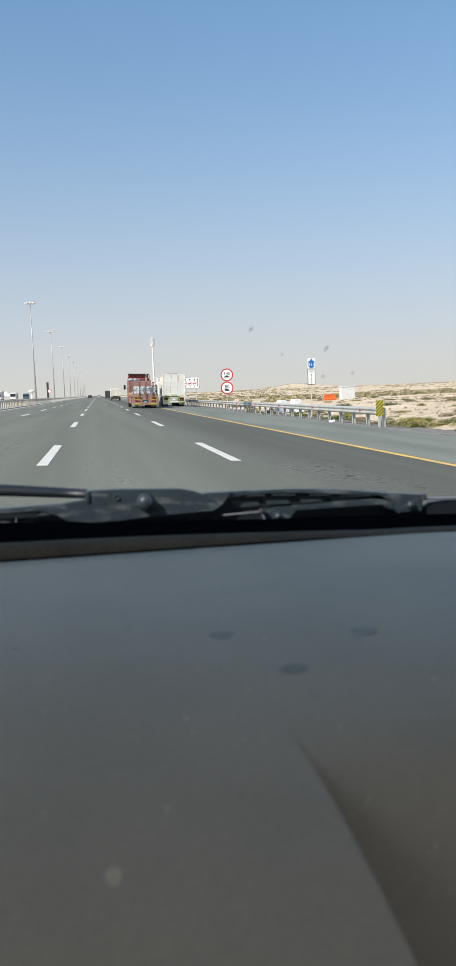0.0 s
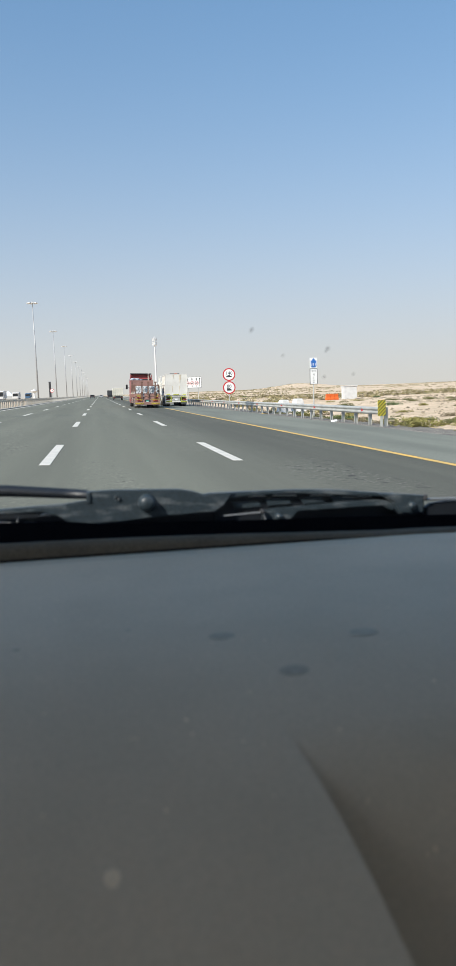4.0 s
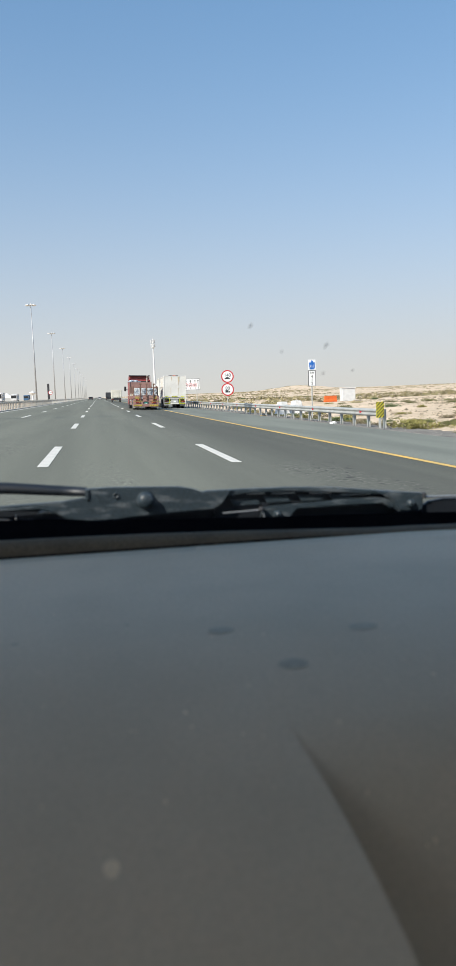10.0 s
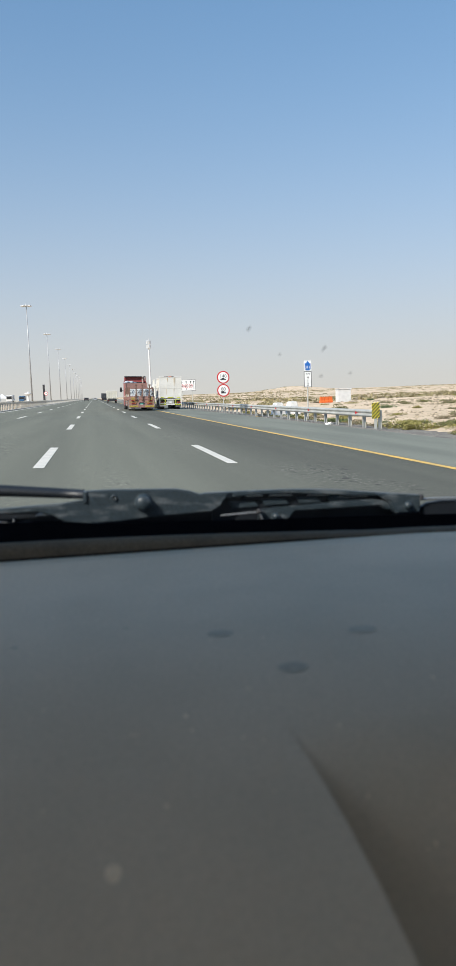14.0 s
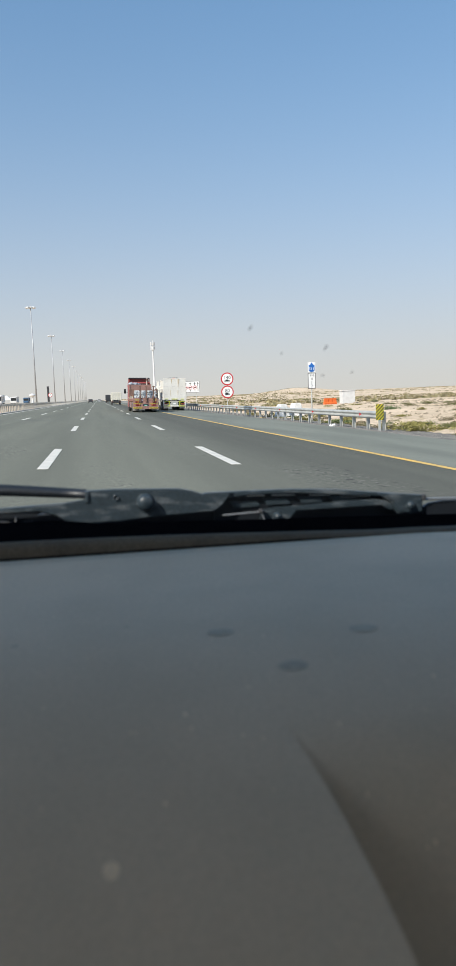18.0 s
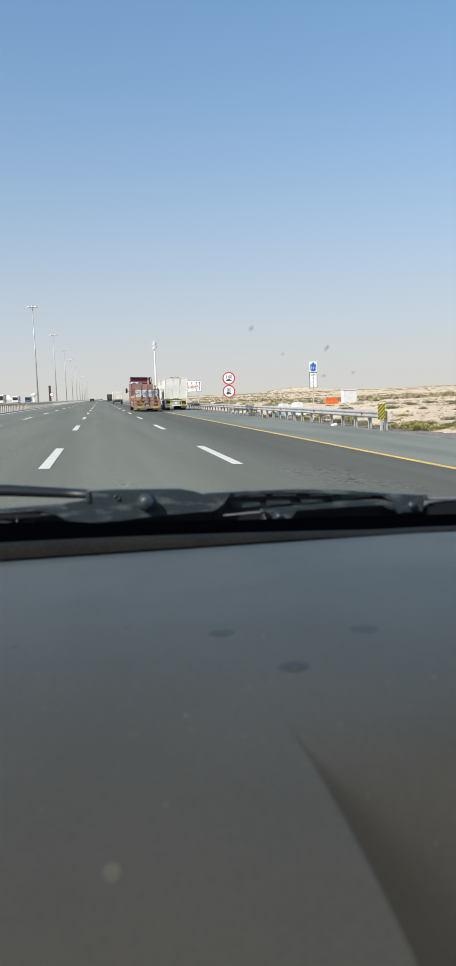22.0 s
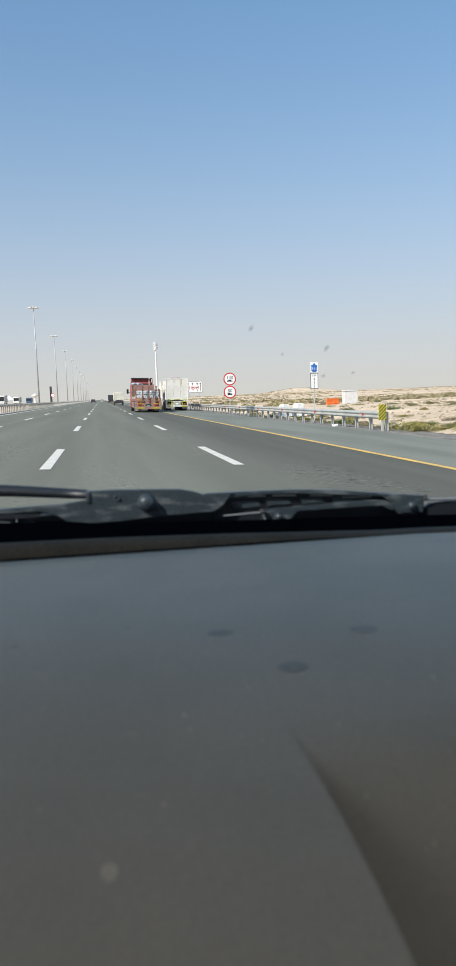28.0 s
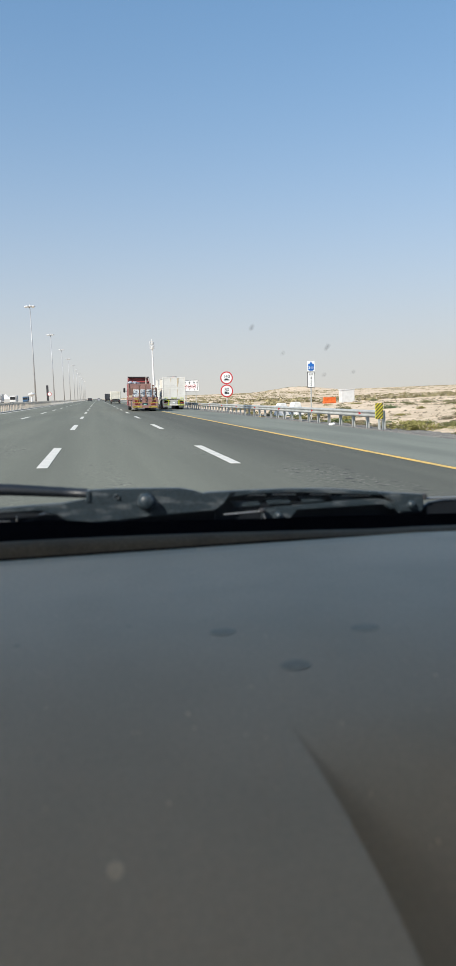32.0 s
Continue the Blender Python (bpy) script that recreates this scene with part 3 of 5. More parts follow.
POST = post_mesh()
block = bpy.data.meshes.new("spacer")
bm = box(-0.16, 0.0, -0.05, 0.05, 0.48, 0.73, 0.008)
bm.to_mesh(block)
bm.free()
block.materials.append(GALV)
refl = bpy.data.meshes.new("reflector")
bm = plate([(-0.205, 0.545), (-0.09, 0.61), (-0.205, 0.675)], -0.008, 0.008)
bm.to_mesh(refl)
bm.free()
refl.materials.append(SIGN_RED)


def barrier(x, y0, near, far, flip, label, step=2.0):
    """A W-beam barrier: single pieces up to near, joined ones from there on."""
    ob = thing("crash_barrier", label, "guardrail", Matrix.Translation((x, 0, road_z(x))))
    s = -1.0 if flip else 1.0
    beam = beam_mesh(4.0, flip)
    y = y0
    k = 0
    while y < near:
        shared("post", POST, ob, Matrix.Translation((s * 0.17, y, 0)))
        shared("spacer", block, ob, Matrix.Translation((s * 0.16 if not flip else 0.0, y, 0)))
        if k % 2 == 0:
            shared("beam", beam, ob, pose(0, y - 0.04, 0.0, 0, 0, 0.08) @ Matrix.Diagonal((1, 1.02, 1, 1)))
        if k % 4 == 1 and x > 0:
            shared("reflector", refl, ob, Matrix.Translation((0, y + 0.1, 0)), "small red reflector")
        y += step
        k += 1
    bm = bmesh.new()
    while y < far:
        box(s * 0.11, s * 0.23, y - 0.05, y + 0.05, -0.3, 0.74, 0, bm) if not flip else box(-0.23, -0.11, y - 0.05, y + 0.05, -0.3, 0.74, 0, bm)
        y += step
    beam_far = [(-s * d, z) for d, z in W_PROFILE]
    a = [bm.verts.new((d, near - 1.0, z)) for d, z in beam_far]
    b = [bm.verts.new((d, far, z)) for d, z in beam_far]
    for i in range(len(a) - 1):
        bm.faces.new((a[i], a[i + 1], b[i + 1], b[i]))
    tagged(part("far_run", bm, GALV, ob), "", "", "", "stuff")
    return ob


barrier(11.55, 32.0, 140.0, 620.0, False, "galvanised W-beam crash barrier beside the hard shoulder")
barrier(-11.3, 60.0, 200.0, 900.0, False, "galvanised W-beam crash barrier along the sandy median")

# striped marker plate on the end of the barrier
marker = thing("hazard_marker", "yellow hazard marker plate with black diagonal stripes on the barrier end", "road sign", pose(11.5, 31.9, road_z(11.5)))
part("post", box(-0.05, 0.05, 0.0, 0.06, -0.35, 0.98, 0.006), GALV, marker)
plate_face = part("plate", box(-0.17, 0.17, -0.02, 0.0, 0.40, 1.06, 0.006), HAZARD_YELLOW, marker)


def band(c, width, x0, x1, z0, z1):
    """The part of a slanting band that lies inside a rectangle."""
    poly = [(x0, z0), (x1, z0), (x1, z1), (x0, z1)]
    for side, limit in ((1, c), (-1, -c - width)):
        kept = []
        for p, q in zip(poly, poly[1:] + poly[:1]):
            u, v = side * (p[1] - p[0]) - limit, side * (q[1] - q[0]) - limit
            if u >= 0:
                kept.append(p)
            if u * v < 0:
                kept.append((lerp(p[0], q[0], u / (u - v)), lerp(p[1], q[1], u / (u - v))))
        poly = kept
    return poly


for k in range(7):
    part("stripe", plate(band(0.26 + 0.145 * k, 0.075, -0.165, 0.165, 0.405, 1.055), -0.026, -0.019), SIGN_BLACK, plate_face)

# ---- lighting masts ----
def mast():
    ob = thing("lighting_mast", "tall grey steel high-mast lamp post with a ring of floodlights", "street lamp", None, "masts along the median")
    part("pole", rod((0, 0, 0), (0, 0, 32.4), 0.30, 0.12, 14), MAST, ob, "", True)
    part("base", box(-0.45, 0.45, -0.45, 0.45, -0.5, 0.5, 0.03), DARK, ob)
    part("ring", lathe([(0.55, 32.2), (0.65, 32.2), (0.65, 32.5), (0.55, 32.5), (0.55, 32.2)], "z", 16), MAST, ob)
    part("cap", rod((0, 0, 32.3), (0, 0, 32.9), 0.3, 0.08, 10), MAST, ob)
    head = bmesh.new()
    box(-0.40, 0.40, 0.0, 0.95, -0.22, 0.20, 0.12, head)
    hm = bpy.data.meshes.new("floodlight")
    head.to_mesh(hm)
    head.free()
    hm.materials.append(LAMP_WHITE)
    arm = bpy.data.meshes.new("bracket")
    b = rod((0, 0.1, 0), (0, 1.0, 0), 0.05, None, 6)
    b.to_mesh(arm)
    b.free()
    arm.materials.append(MAST)
    for k in range(8):
        a = 45 * k + 12
        shared("bracket", arm, ob, pose(0, 0, 32.35, 0, 0, a))
        shared("floodlight", hm, ob, pose(0, 0, 32.35, -6, 0, a) @ Matrix.Translation((0, 0.9, 0)))
    return ob


first_mast = mast()
MAST_X = -20.4
first_mast.matrix_basis = pose(MAST_X, 38, road_z(MAST_X) - 0.1)
for k in range(1, 13):
    copy_thing(first_mast, pose(MAST_X, 38 + 120 * k, road_z(MAST_X) - 0.1))

# ---- telecom tower ----
tower = thing("telecom_tower", "tall white telecom mast with panel antennas and cabinets at its foot", "tower", pose(50, 712, rise(50, 712) + 0.2))
for k in range(6):
    z = 8.0 * k
    part("pole_section", rod((0, 0, z), (0, 0, z + 8.0), 1.05 - 0.09 * k, 1.0 - 0.09 * k, 14, None, False), TOWER_WHITE, tower, "", True)
    part("flange", rod((0, 0, z + 7.85), (0, 0, z + 8.05), 1.12 - 0.09 * k, None, 14), TOWER_WHITE, tower)
part("platform", lathe([(0.5, 44.0), (2.0, 44.0), (2.0, 44.25), (0.5, 44.25)], "z", 14), TOWER_WHITE, tower)
panel = bpy.data.meshes.new("antenna")
b = box(-0.32, 0.32, -0.12, 0.12, -1.5, 1.5, 0.05)
b.to_mesh(panel)
b.free()
panel.materials.append(material("antenna_grey", (0.58, 0.58, 0.57), 0.6, 0, 0.05, 1, 8, 0))
for tier, zz in enumerate((45.6, 49.2)):
    for k in range(9):
        a = 2 * math.pi * k / 9 + 0.2 * tier
        shared("antenna", panel, tower, Matrix.Translation((1.85 * math.cos(a), 1.85 * math.sin(a), zz)) @ pose(0, 0, 0, 0, 0, math.degrees(a) + 90))
part("spike", rod((0, 0, 47.5), (0, 0, 52.5), 0.45, 0.15, 8), TOWER_WHITE, tower)
for x0, x1, z1, mat in ((-7.0, -3.4, 2.2, DARK), (-3.0, -0.8, 2.0, LAMP_WHITE), (0.2, 2.3, 2.4, DARK), (2.4, 5.0, 3.3, LAMP_WHITE), (5.1, 7.4, 2.2, DARK)):
    part("cabinet", box(x0, x1, -2.5, 0.5 if x0 < 0 else -0.5, -0.6, z1, 0.05), mat, tower)
fence = bmesh.new()
for k in range(33):
    rod((-8 + 0.5 * k, -4, -0.6), (-8 + 0.5 * k, -4, 2.0), 0.06, None, 5, fence)
rod((-8, -4, 1.9), (8, -4, 1.9), 0.07, None, 5, fence)
rod((-8, -4, 0.6), (8, -4, 0.6), 0.07, None, 5, fence)
part("fence", fence, DARK, tower)

# ---- signs ----
def disc(r, y0, y1, seg=36):
    return plate([(r * math.cos(2 * math.pi * k / seg), r * math.sin(2 * math.pi * k / seg)) for k in range(seg)], y0, y1)


def at_z(ob, x, z, y=0.0):
    ob.matrix_basis = Matrix.Translation((x, y, z))
    return ob


def speed_sign(x, y):
    ob = thing("speed_sign", "pair of round red-ringed speed limit signs on a steel post", "road sign", pose(x, y, road_z(x) - 0.16, 0, 1.0, 0))
    part("post", rod((0, 0.06, -0.3), (0, 0.06, 3.75), 0.045, None, 8), GALV, ob)
    for z, number in ((3.35, "140"), (2.13, "80")):
        ring = at_z(part("disc", disc(0.60, -0.012, 0.012), SIGN_RED, ob, "round sign with a red ring"), 0, z)
        at_z(part("face", disc(0.49, -0.018, 0.0), SIGN_WHITE, ring), 0, 0)
        text("number", number, 0.44, SIGN_BLACK, ring, pose(0, -0.021, 0.11, 90))
        bm = bmesh.new()
        if number == "140":
            plate([(-0.27, -0.24), (0.27, -0.24), (0.26, -0.16), (0.14, -0.14), (0.07, -0.06), (-0.11, -0.06), (-0.17, -0.14), (-0.27, -0.16)], -0.024, -0.016, 0, bm)
        else:
            plate([(-0.22, -0.28), (0.06, -0.28), (0.06, -0.06), (-0.22, -0.06)], -0.024, -0.016, 0, bm)
            plate([(0.08, -0.28), (0.21, -0.28), (0.21, -0.19), (0.15, -0.13), (0.08, -0.13)], -0.024, -0.016, 0, bm)
        part("symbol", bm, SIGN_BLACK, ring)
    return ob


def distance_sign(x, y):
    ob = thing("distance_marker", "white kilometre panel under a blue route shield on a post", "road sign", pose(x, y, road_z(x) - 0.08, 0, 0.8, 0))
    part("post", rod((0, 0.05, -0.3), (0, 0.05, 3.6), 0.04, None, 8), GALV, ob)
    shield = at_z(part("shield_panel", box(-0.24, 0.24, -0.012, 0.012, -0.32, 0.32, 0.004), SIGN_WHITE, ob, "white panel with a blue route shield"), 0, 3.36)
    part("shield", plate([(-0.19, -0.2), (-0.10, -0.29), (0.10, -0.29), (0.19, -0.2), (0.19, 0.15), (0.08, 0.15), (0.08, 0.23), (0.03, 0.23), (0.03, 0.29), (-0.03, 0.29), (-0.03, 0.23), (-0.08, 0.23), (-0.08, 0.15), (-0.19, 0.15)], -0.017, -0.010), SIGN_BLUE, shield)
    text("number", "311", 0.25, SIGN_WHITE, shield, pose(0, -0.020, -0.10, 90))
    km = at_z(part("panel", box(-0.25, 0.25, -0.012, 0.012, -0.5, 0.5, 0.004), SIGN_BLACK, ob, "white panel with a black border"), 0, 2.50)
    part("face", box(-0.215, 0.215, -0.017, -0.011, -0.465, 0.465), SIGN_WHITE, km)
    text("number", "KM", 0.18, SIGN_BLACK, km, pose(0, -0.020, 0.34, 90))
    for z, digit in ((0.11, "4"), (-0.11, "1"), (-0.33, "2")):
        text("number", digit, 0.25, SIGN_BLACK, km, pose(0, -0.020, z, 90))
    return ob


def lane_board(x, y):
    ob = thing("lane_sign_board", "white lane-use sign board with black arrows on two posts", "road sign", pose(x, y, road_z(x) - 0.2))
    for px in (-0.9, 0.9):
        part("post", rod((px, 0.09, -0.4), (px, 0.09, 4.6), 0.07, None, 8), GALV, ob)
    board = at_z(part("board", box(-1.5, 1.5, -0.03, 0.03, -1.0, 1.0, 0.01), SIGN_BLACK, ob, "white board with a black rim"), 0, 3.6)
    part("face", box(-1.45, 1.45, -0.036, -0.028, -0.95, 0.95), SIGN_WHITE, board)
    for k, px in enumerate((-1.02, -0.20, 0.62, 1.18)):
        top = [(px - 0.045, 0.30), (px + 0.045, 0.30), (px + 0.045, 0.58), (px + 0.15, 0.50), (px + 0.15, 0.60), (px, 0.80), (px - 0.15, 0.60), (px - 0.15, 0.50), (px - 0.045, 0.58)]
        if k == 3:
            top = [(x, -0.80 if z == 0.30 else z) for x, z in top]
        part("arrow", plate(top, -0.042, -0.034), SIGN_BLACK, board)
        if k < 3:
            part("arrow_foot", box(px - 0.04, px + 0.04, -0.042, -0.034, -0.82, -0.56), SIGN_BLACK, board)
            d = at_z(part("ban_ring", disc(0.36, -0.044, -0.034, 24), SIGN_RED, board, "red ring with a barred lorry symbol"), px, -0.13)
            part("face", disc(0.30, -0.050, -0.040, 24), SIGN_WHITE, d)
            lorry = bmesh.new()
            plate([(-0.22, -0.08), (0.08, -0.08), (0.08, 0.10), (-0.22, 0.10)], -0.055, -0.046, 0, lorry)
            plate([(0.09, -0.08), (0.23, -0.08), (0.23, 0.01), (0.16, 0.06), (0.09, 0.06)], -0.055, -0.046, 0, lorry)
            part("symbol", lorry, SIGN_BLACK, d)
            part("bar", plate([(-0.24, -0.18), (-0.19, -0.22), (0.24, 0.18), (0.19, 0.22)], -0.060, -0.052), SIGN_RED, d)
    return ob


speed_sign(12.05, 75.0)
ls = thing("speed_sign", "single round red-ringed speed limit sign in the median", "road sign", pose(-12.8, 225.0, road_z(-12.8) - 0.2, 0, 0.5, 0))
part("post", rod((0, 0.06, -0.3), (0, 0.06, 3.2), 0.05, None, 8), GALV, ls)
lring = at_z(part("disc", disc(0.55, -0.012, 0.012), SIGN_RED, ls, "round sign with a red ring"), 0, 2.75)
part("face", disc(0.44, -0.018, 0.0), SIGN_WHITE, lring)
text("number", "140", 0.40, SIGN_BLACK, lring, pose(0, -0.021, 0.0, 90))
distance_sign(13.5, 50.0)
lane_board(16.8, 145.0)

# ---- lorries ----
def wheel(parent, x, y, r=0.52, w=0.30, out=1):
    """A tyre, with its rim as a part of its own; out is the side that faces outwards."""
    t = part("wheel", lathe([(r * 0.60, -w / 2), (r * 0.88, -w / 2), (r * 0.97, -w * 0.40), (r, -w * 0.2), (r, w * 0.2), (r * 0.97, w * 0.40), (r * 0.88, w / 2), (r * 0.60, w / 2)], "x", 26), TYRE, parent, "", True)
    t.matrix_basis = Matrix.Translation((x, y, r))
    s = out
    part("rim", lathe([(0.001, s * w * 0.30), (r * 0.20, s * w * 0.30), (r * 0.24, s * w * 0.12), (r * 0.44, s * w * 0.05), (r * 0.56, s * w * 0.42), (r * 0.62, s * w * 0.46), (r * 0.61, -s * w * 0.3)], "x", 22), RIM, t, "", True)
    return t


def chevrons(parent, x0, x1, z0, z1, y, n=6, axis="y", yellow=CHEV_YELLOW):
    """A yellow strip with black arrowheads on it."""
    if axis == "y":
        base = part("chevron_strip", box(x0, x1, y - 0.012, y, z0, z1), yellow, parent, "yellow strip with black chevrons")
    else:
        base = part("chevron_strip", box(y - 0.012, y, x0, x1, z0, z1), yellow, parent, "yellow strip with black chevrons")
    bm = bmesh.new()
    step, h, t = (x1 - x0) / n, (z1 - z0), 0.35 * (x1 - x0) / n
    zm = (z0 + z1) / 2
    for k in range(n):
        c = x0 + (k + 0.5) * step
        s = 1 if k >= n / 2 else -1
        p = [(c - s * t, zm + h * 0.42), (c, zm + h * 0.42), (c + s * t, zm), (c, zm - h * 0.42), (c - s * t, zm - h * 0.42), (c, zm)]
        if axis == "y":
            plate(p, y - 0.016, y - 0.011, 0, bm)
        else:
            vs = [bm.verts.new((y - 0.016, a, b)) for a, b in p]
            bm.faces.new(vs)
    part("chevron", bm, SIGN_BLACK, base)
    return base


def bars(parent, x, y, z, widths, mat, h=0.05):
    bm = bmesh.new()
    for w, dx in widths:
        box(x + dx - w / 2, x + dx + w / 2, y - 0.004, y, z - h / 2, z + h / 2, 0, bm)
    return part("lettering_bars", bm, mat, parent)


def lamp_cluster(parent, x0, x1, y, z0, z1, inner):
    base = part("tail_lamp", box(x0, x1, y - 0.06, y, z0, z1, 0.012), LIGHT_RED, parent, "red tail lamp with an orange lens")
    a, b = (x1 - 0.14, x1 - 0.01) if inner > 0 else (x0 + 0.01, x0 + 0.14)
    part("indicator", box(a, b, y - 0.068, y - 0.05, z0 + 0.015, z1 - 0.015, 0.006), LIGHT_ORANGE, base)
    return base


def red_lorry(m):
    ob = thing("flatbed_lorry", "red articulated lorry with a faded flatbed carrying grey metal billets", "lorry", m)
    # bed
    part("deck", box(-1.24, 1.24, 0.02, 12.0, 1.18, 1.32, 0.01), ROSE, ob)
    for s in (-1, 1):
        part("side_rail", box(s * 1.25 - 0.03, s * 1.25 + 0.03, 0.041, 12.0, 1.08, 1.38, 0.01), ROSE, ob, "faded pink-brown side rail")
        hook = bmesh.new()
        for k in range(28):
            box(s * 1.285 - 0.012, s * 1.285 + 0.012, 0.25 + 0.42 * k, 0.31 + 0.42 * k, 1.08, 1.36, 0, hook)
        part("rail_ribs", hook, ROSE, ob)
        part("chassis_beam", box(s * 0.45 - 0.06, s * 0.45 + 0.06, 0.1, 13.4, 0.82, 1.16), DARK, ob)
    # rear frame
    part("rear_beam", box(-1.28, 1.28, -0.05, 0.04, 1.14, 1.42, 0.01), ROSE, ob)
    rear = part("rear_panel", plate([(-1.24, 0.46), (1.24, 0.46), (1.24, 1.12), (-1.24, 1.12)], -0.03, 0.03, 0.006), ROSE, ob, "faded pink-brown rear panel")
    part("rear_bumper", box(-1.24, 1.24, -0.07, 0.0, 0.32, 0.56, 0.012), ROSE, ob)
    # dark raised patch; the darkness of a recess is put into its colour
    part("recess_dark_patch", plate([(-0.30, 0.62), (0.30, 0.62), (0.30, 0.74), (0.22, 0.84), (-0.22, 0.84), (-0.30, 0.74)], -0.036, -0.029), DARK, rear)
    number = part("number_plate", box(-0.15, 0.15, -0.055, -0.036, 0.61, 0.74, 0.004), PLATE_GREEN, ob, "green plate")
    bars(number, 0.0, -0.057, 0.64, ((0.04, -0.09), (0.04, -0.03), (0.04, 0.03), (0.04, 0.09)), SIGN_WHITE, 0.05)
    for s in (-1, 1):
        lamp_cluster(ob, min(s * 0.55, s * 1.0), max(s * 0.55, s * 1.0), -0.03, 0.66, 0.80, -s)
        lamp_cluster(ob, min(s * 0.66, s * 1.02), max(s * 0.66, s * 1.02), -0.03, 0.94, 1.08, -s)
        chevrons(ob, min(s * 0.36, s * 1.22), max(s * 0.36, s * 1.22), 0.38, 0.52, -0.072, 8)
        chevrons(ob, min(s * 0.36, s * 1.22), max(s * 0.36, s * 1.22), 0.84, 0.90, -0.034, 8)
        part("rear_plate", box(min(s * 0.62, s * 1.08), max(s * 0.62, s * 1.08), -0.066, -0.052, 1.20, 1.32), WORN_YELLOW, ob, "yellow plate with worn lettering")
        chevrons(ob, min(s * 0.66, s * 1.04), max(s * 0.66, s * 1.04), 1.10, 1.15, -0.056, 6)
        part("mudflap", box(s * 0.92 - 0.30, s * 0.92 + 0.30, 1.35, 1.37, 0.16, 0.85), RIM, ob)
    text("lettering", "KEEP DISTANCE", 0.054, SIGN_BLACK, ob, pose(-0.85, -0.069, 1.26, 90))
    bars(ob, 0.85, -0.068, 1.26, ((0.09, -0.12), (0.12, 0.02), (0.06, 0.14)), SIGN_BLACK, 0.035)
    notice = part("notice", box(-0.47, -0.33, -0.063, -0.051, 1.12, 1.32), SIGN_WHITE, ob, "white notice with red writing")
    bars(notice, -0.40, -0.064, 1.26, ((0.10, 0.0),), SIGN_RED, 0.025)
    bars(notice, -0.40, -0.064, 1.18, ((0.08, 0.0),), SIGN_RED, 0.025)
    # tall rear stakes with T heads
    for x, lean in ((-0.54, 0.0), (0.06, 0.0), (0.74, 2.0)):
        bm = box(-0.055, 0.055, -0.13, -0.06, 1.05, 2.56)
        box(-0.115, 0.115, -0.14, -0.05, 2.48, 2.60, 0.01, bm)
        box(-0.100, 0.100, -0.14, -0.05, 2.12, 2.22, 0.01, bm)
        box(-0.105, 0.105, -0.15, -0.05, 1.28, 1.60, 0.02, bm)
        box(-0.085, 0.085, -0.15, -0.05, 1.02, 1.22, 0.01, bm)
        st = part("rear_stake", bm, RUST, ob, "tall rusty rear stake with a crossbar head")
        st.matrix_basis = pose(x, 0, 0, 0, lean, 0) if lean == 0 else Matrix.Translation((x - 0.05, 0, 0)) @ pose(0, 0, 0, 0, lean, 0)
    part("corner_post", box(1.12, 1.20, -0.10, -0.03, 1.35, 2.15, 0.01), DARK, ob, "dark corner post")
    # side stakes
    for s in (-1, 1):
        for k in range(9):
            b = box(s * 1.18 - 0.04, s * 1.18 + 0.04, 0.5 + 1.22 * k, 0.6 + 1.22 * k, 1.30, 2.30 + 0.05 * ((k * 5) % 3), 0.006)
            part("side_stake", b, RUST, ob)
    # load of billets in four offset rows
    R, L = 0.098, 9.4
    bill = lathe([(R, 0.0), (R, L)], "y", 16)
    bm_mesh = bpy.data.meshes.new("billet")
    bill.to_mesh(bm_mesh)
    bill.free()
    bm_mesh.materials.append(BILLET)
    for f in bm_mesh.polygons:
        f.use_smooth = True
    cap = bpy.data.meshes.new("billet_end")
    c = lathe([(0.001, -0.004), (R * 0.94, -0.004), (R, 0.0)], "y", 16)
    c.to_mesh(cap)
    c.free()
    cap.materials.append(BILLET_END)
    r = random.Random(3)
    for row in range(4):
        for k in range(11 - (row % 2)):
            x = -1.0 + 0.2 * k + (0.1 if row % 2 else 0.0)
            y = 0.25 + r.uniform(-0.05, 0.08)
            z = 1.42 + R + row * 0.176
            b = shared("billet", bm_mesh, ob, Matrix.Translation((x, y, z)))
            shared("sawn_end", cap, b, Matrix())
    for k in range(6):
        part("bearer", box(-1.1, 1.1, 0.4 + 1.75 * k, 0.55 + 1.75 * k, 1.32, 1.42, 0.005), TIMBER, ob)
    for k in range(11):
        y = 0.8 + 0.84 * k
        b = rod((-1.25, y + r.uniform(-0.3, 0.3), 1.38), (-1.05, y, 2.15), 0.014, None, 5)
        rod((-1.05, y, 2.15), (1.05, y + 0.1, 2.15), 0.014, None, 5, b)
        rod((1.05, y + 0.1, 2.15), (1.25, y + r.uniform(-0.3, 0.3), 1.38), 0.014, None, 5, b)
        part("strap", b, STRAP_YELLOW if k % 4 == 2 else STRAP, ob)
    # headboard
    head = part("headboard", box(-1.22, 1.22, 10.6, 10.68, 1.32, 2.92, 0.01), ROSE, ob)
    for s in (-1, 1):
        part("headboard_post", box(s * 1.2 - 0.06, s * 1.2 + 0.06, 10.52, 10.7, 1.1, 2.98, 0.01), ROSE, head)
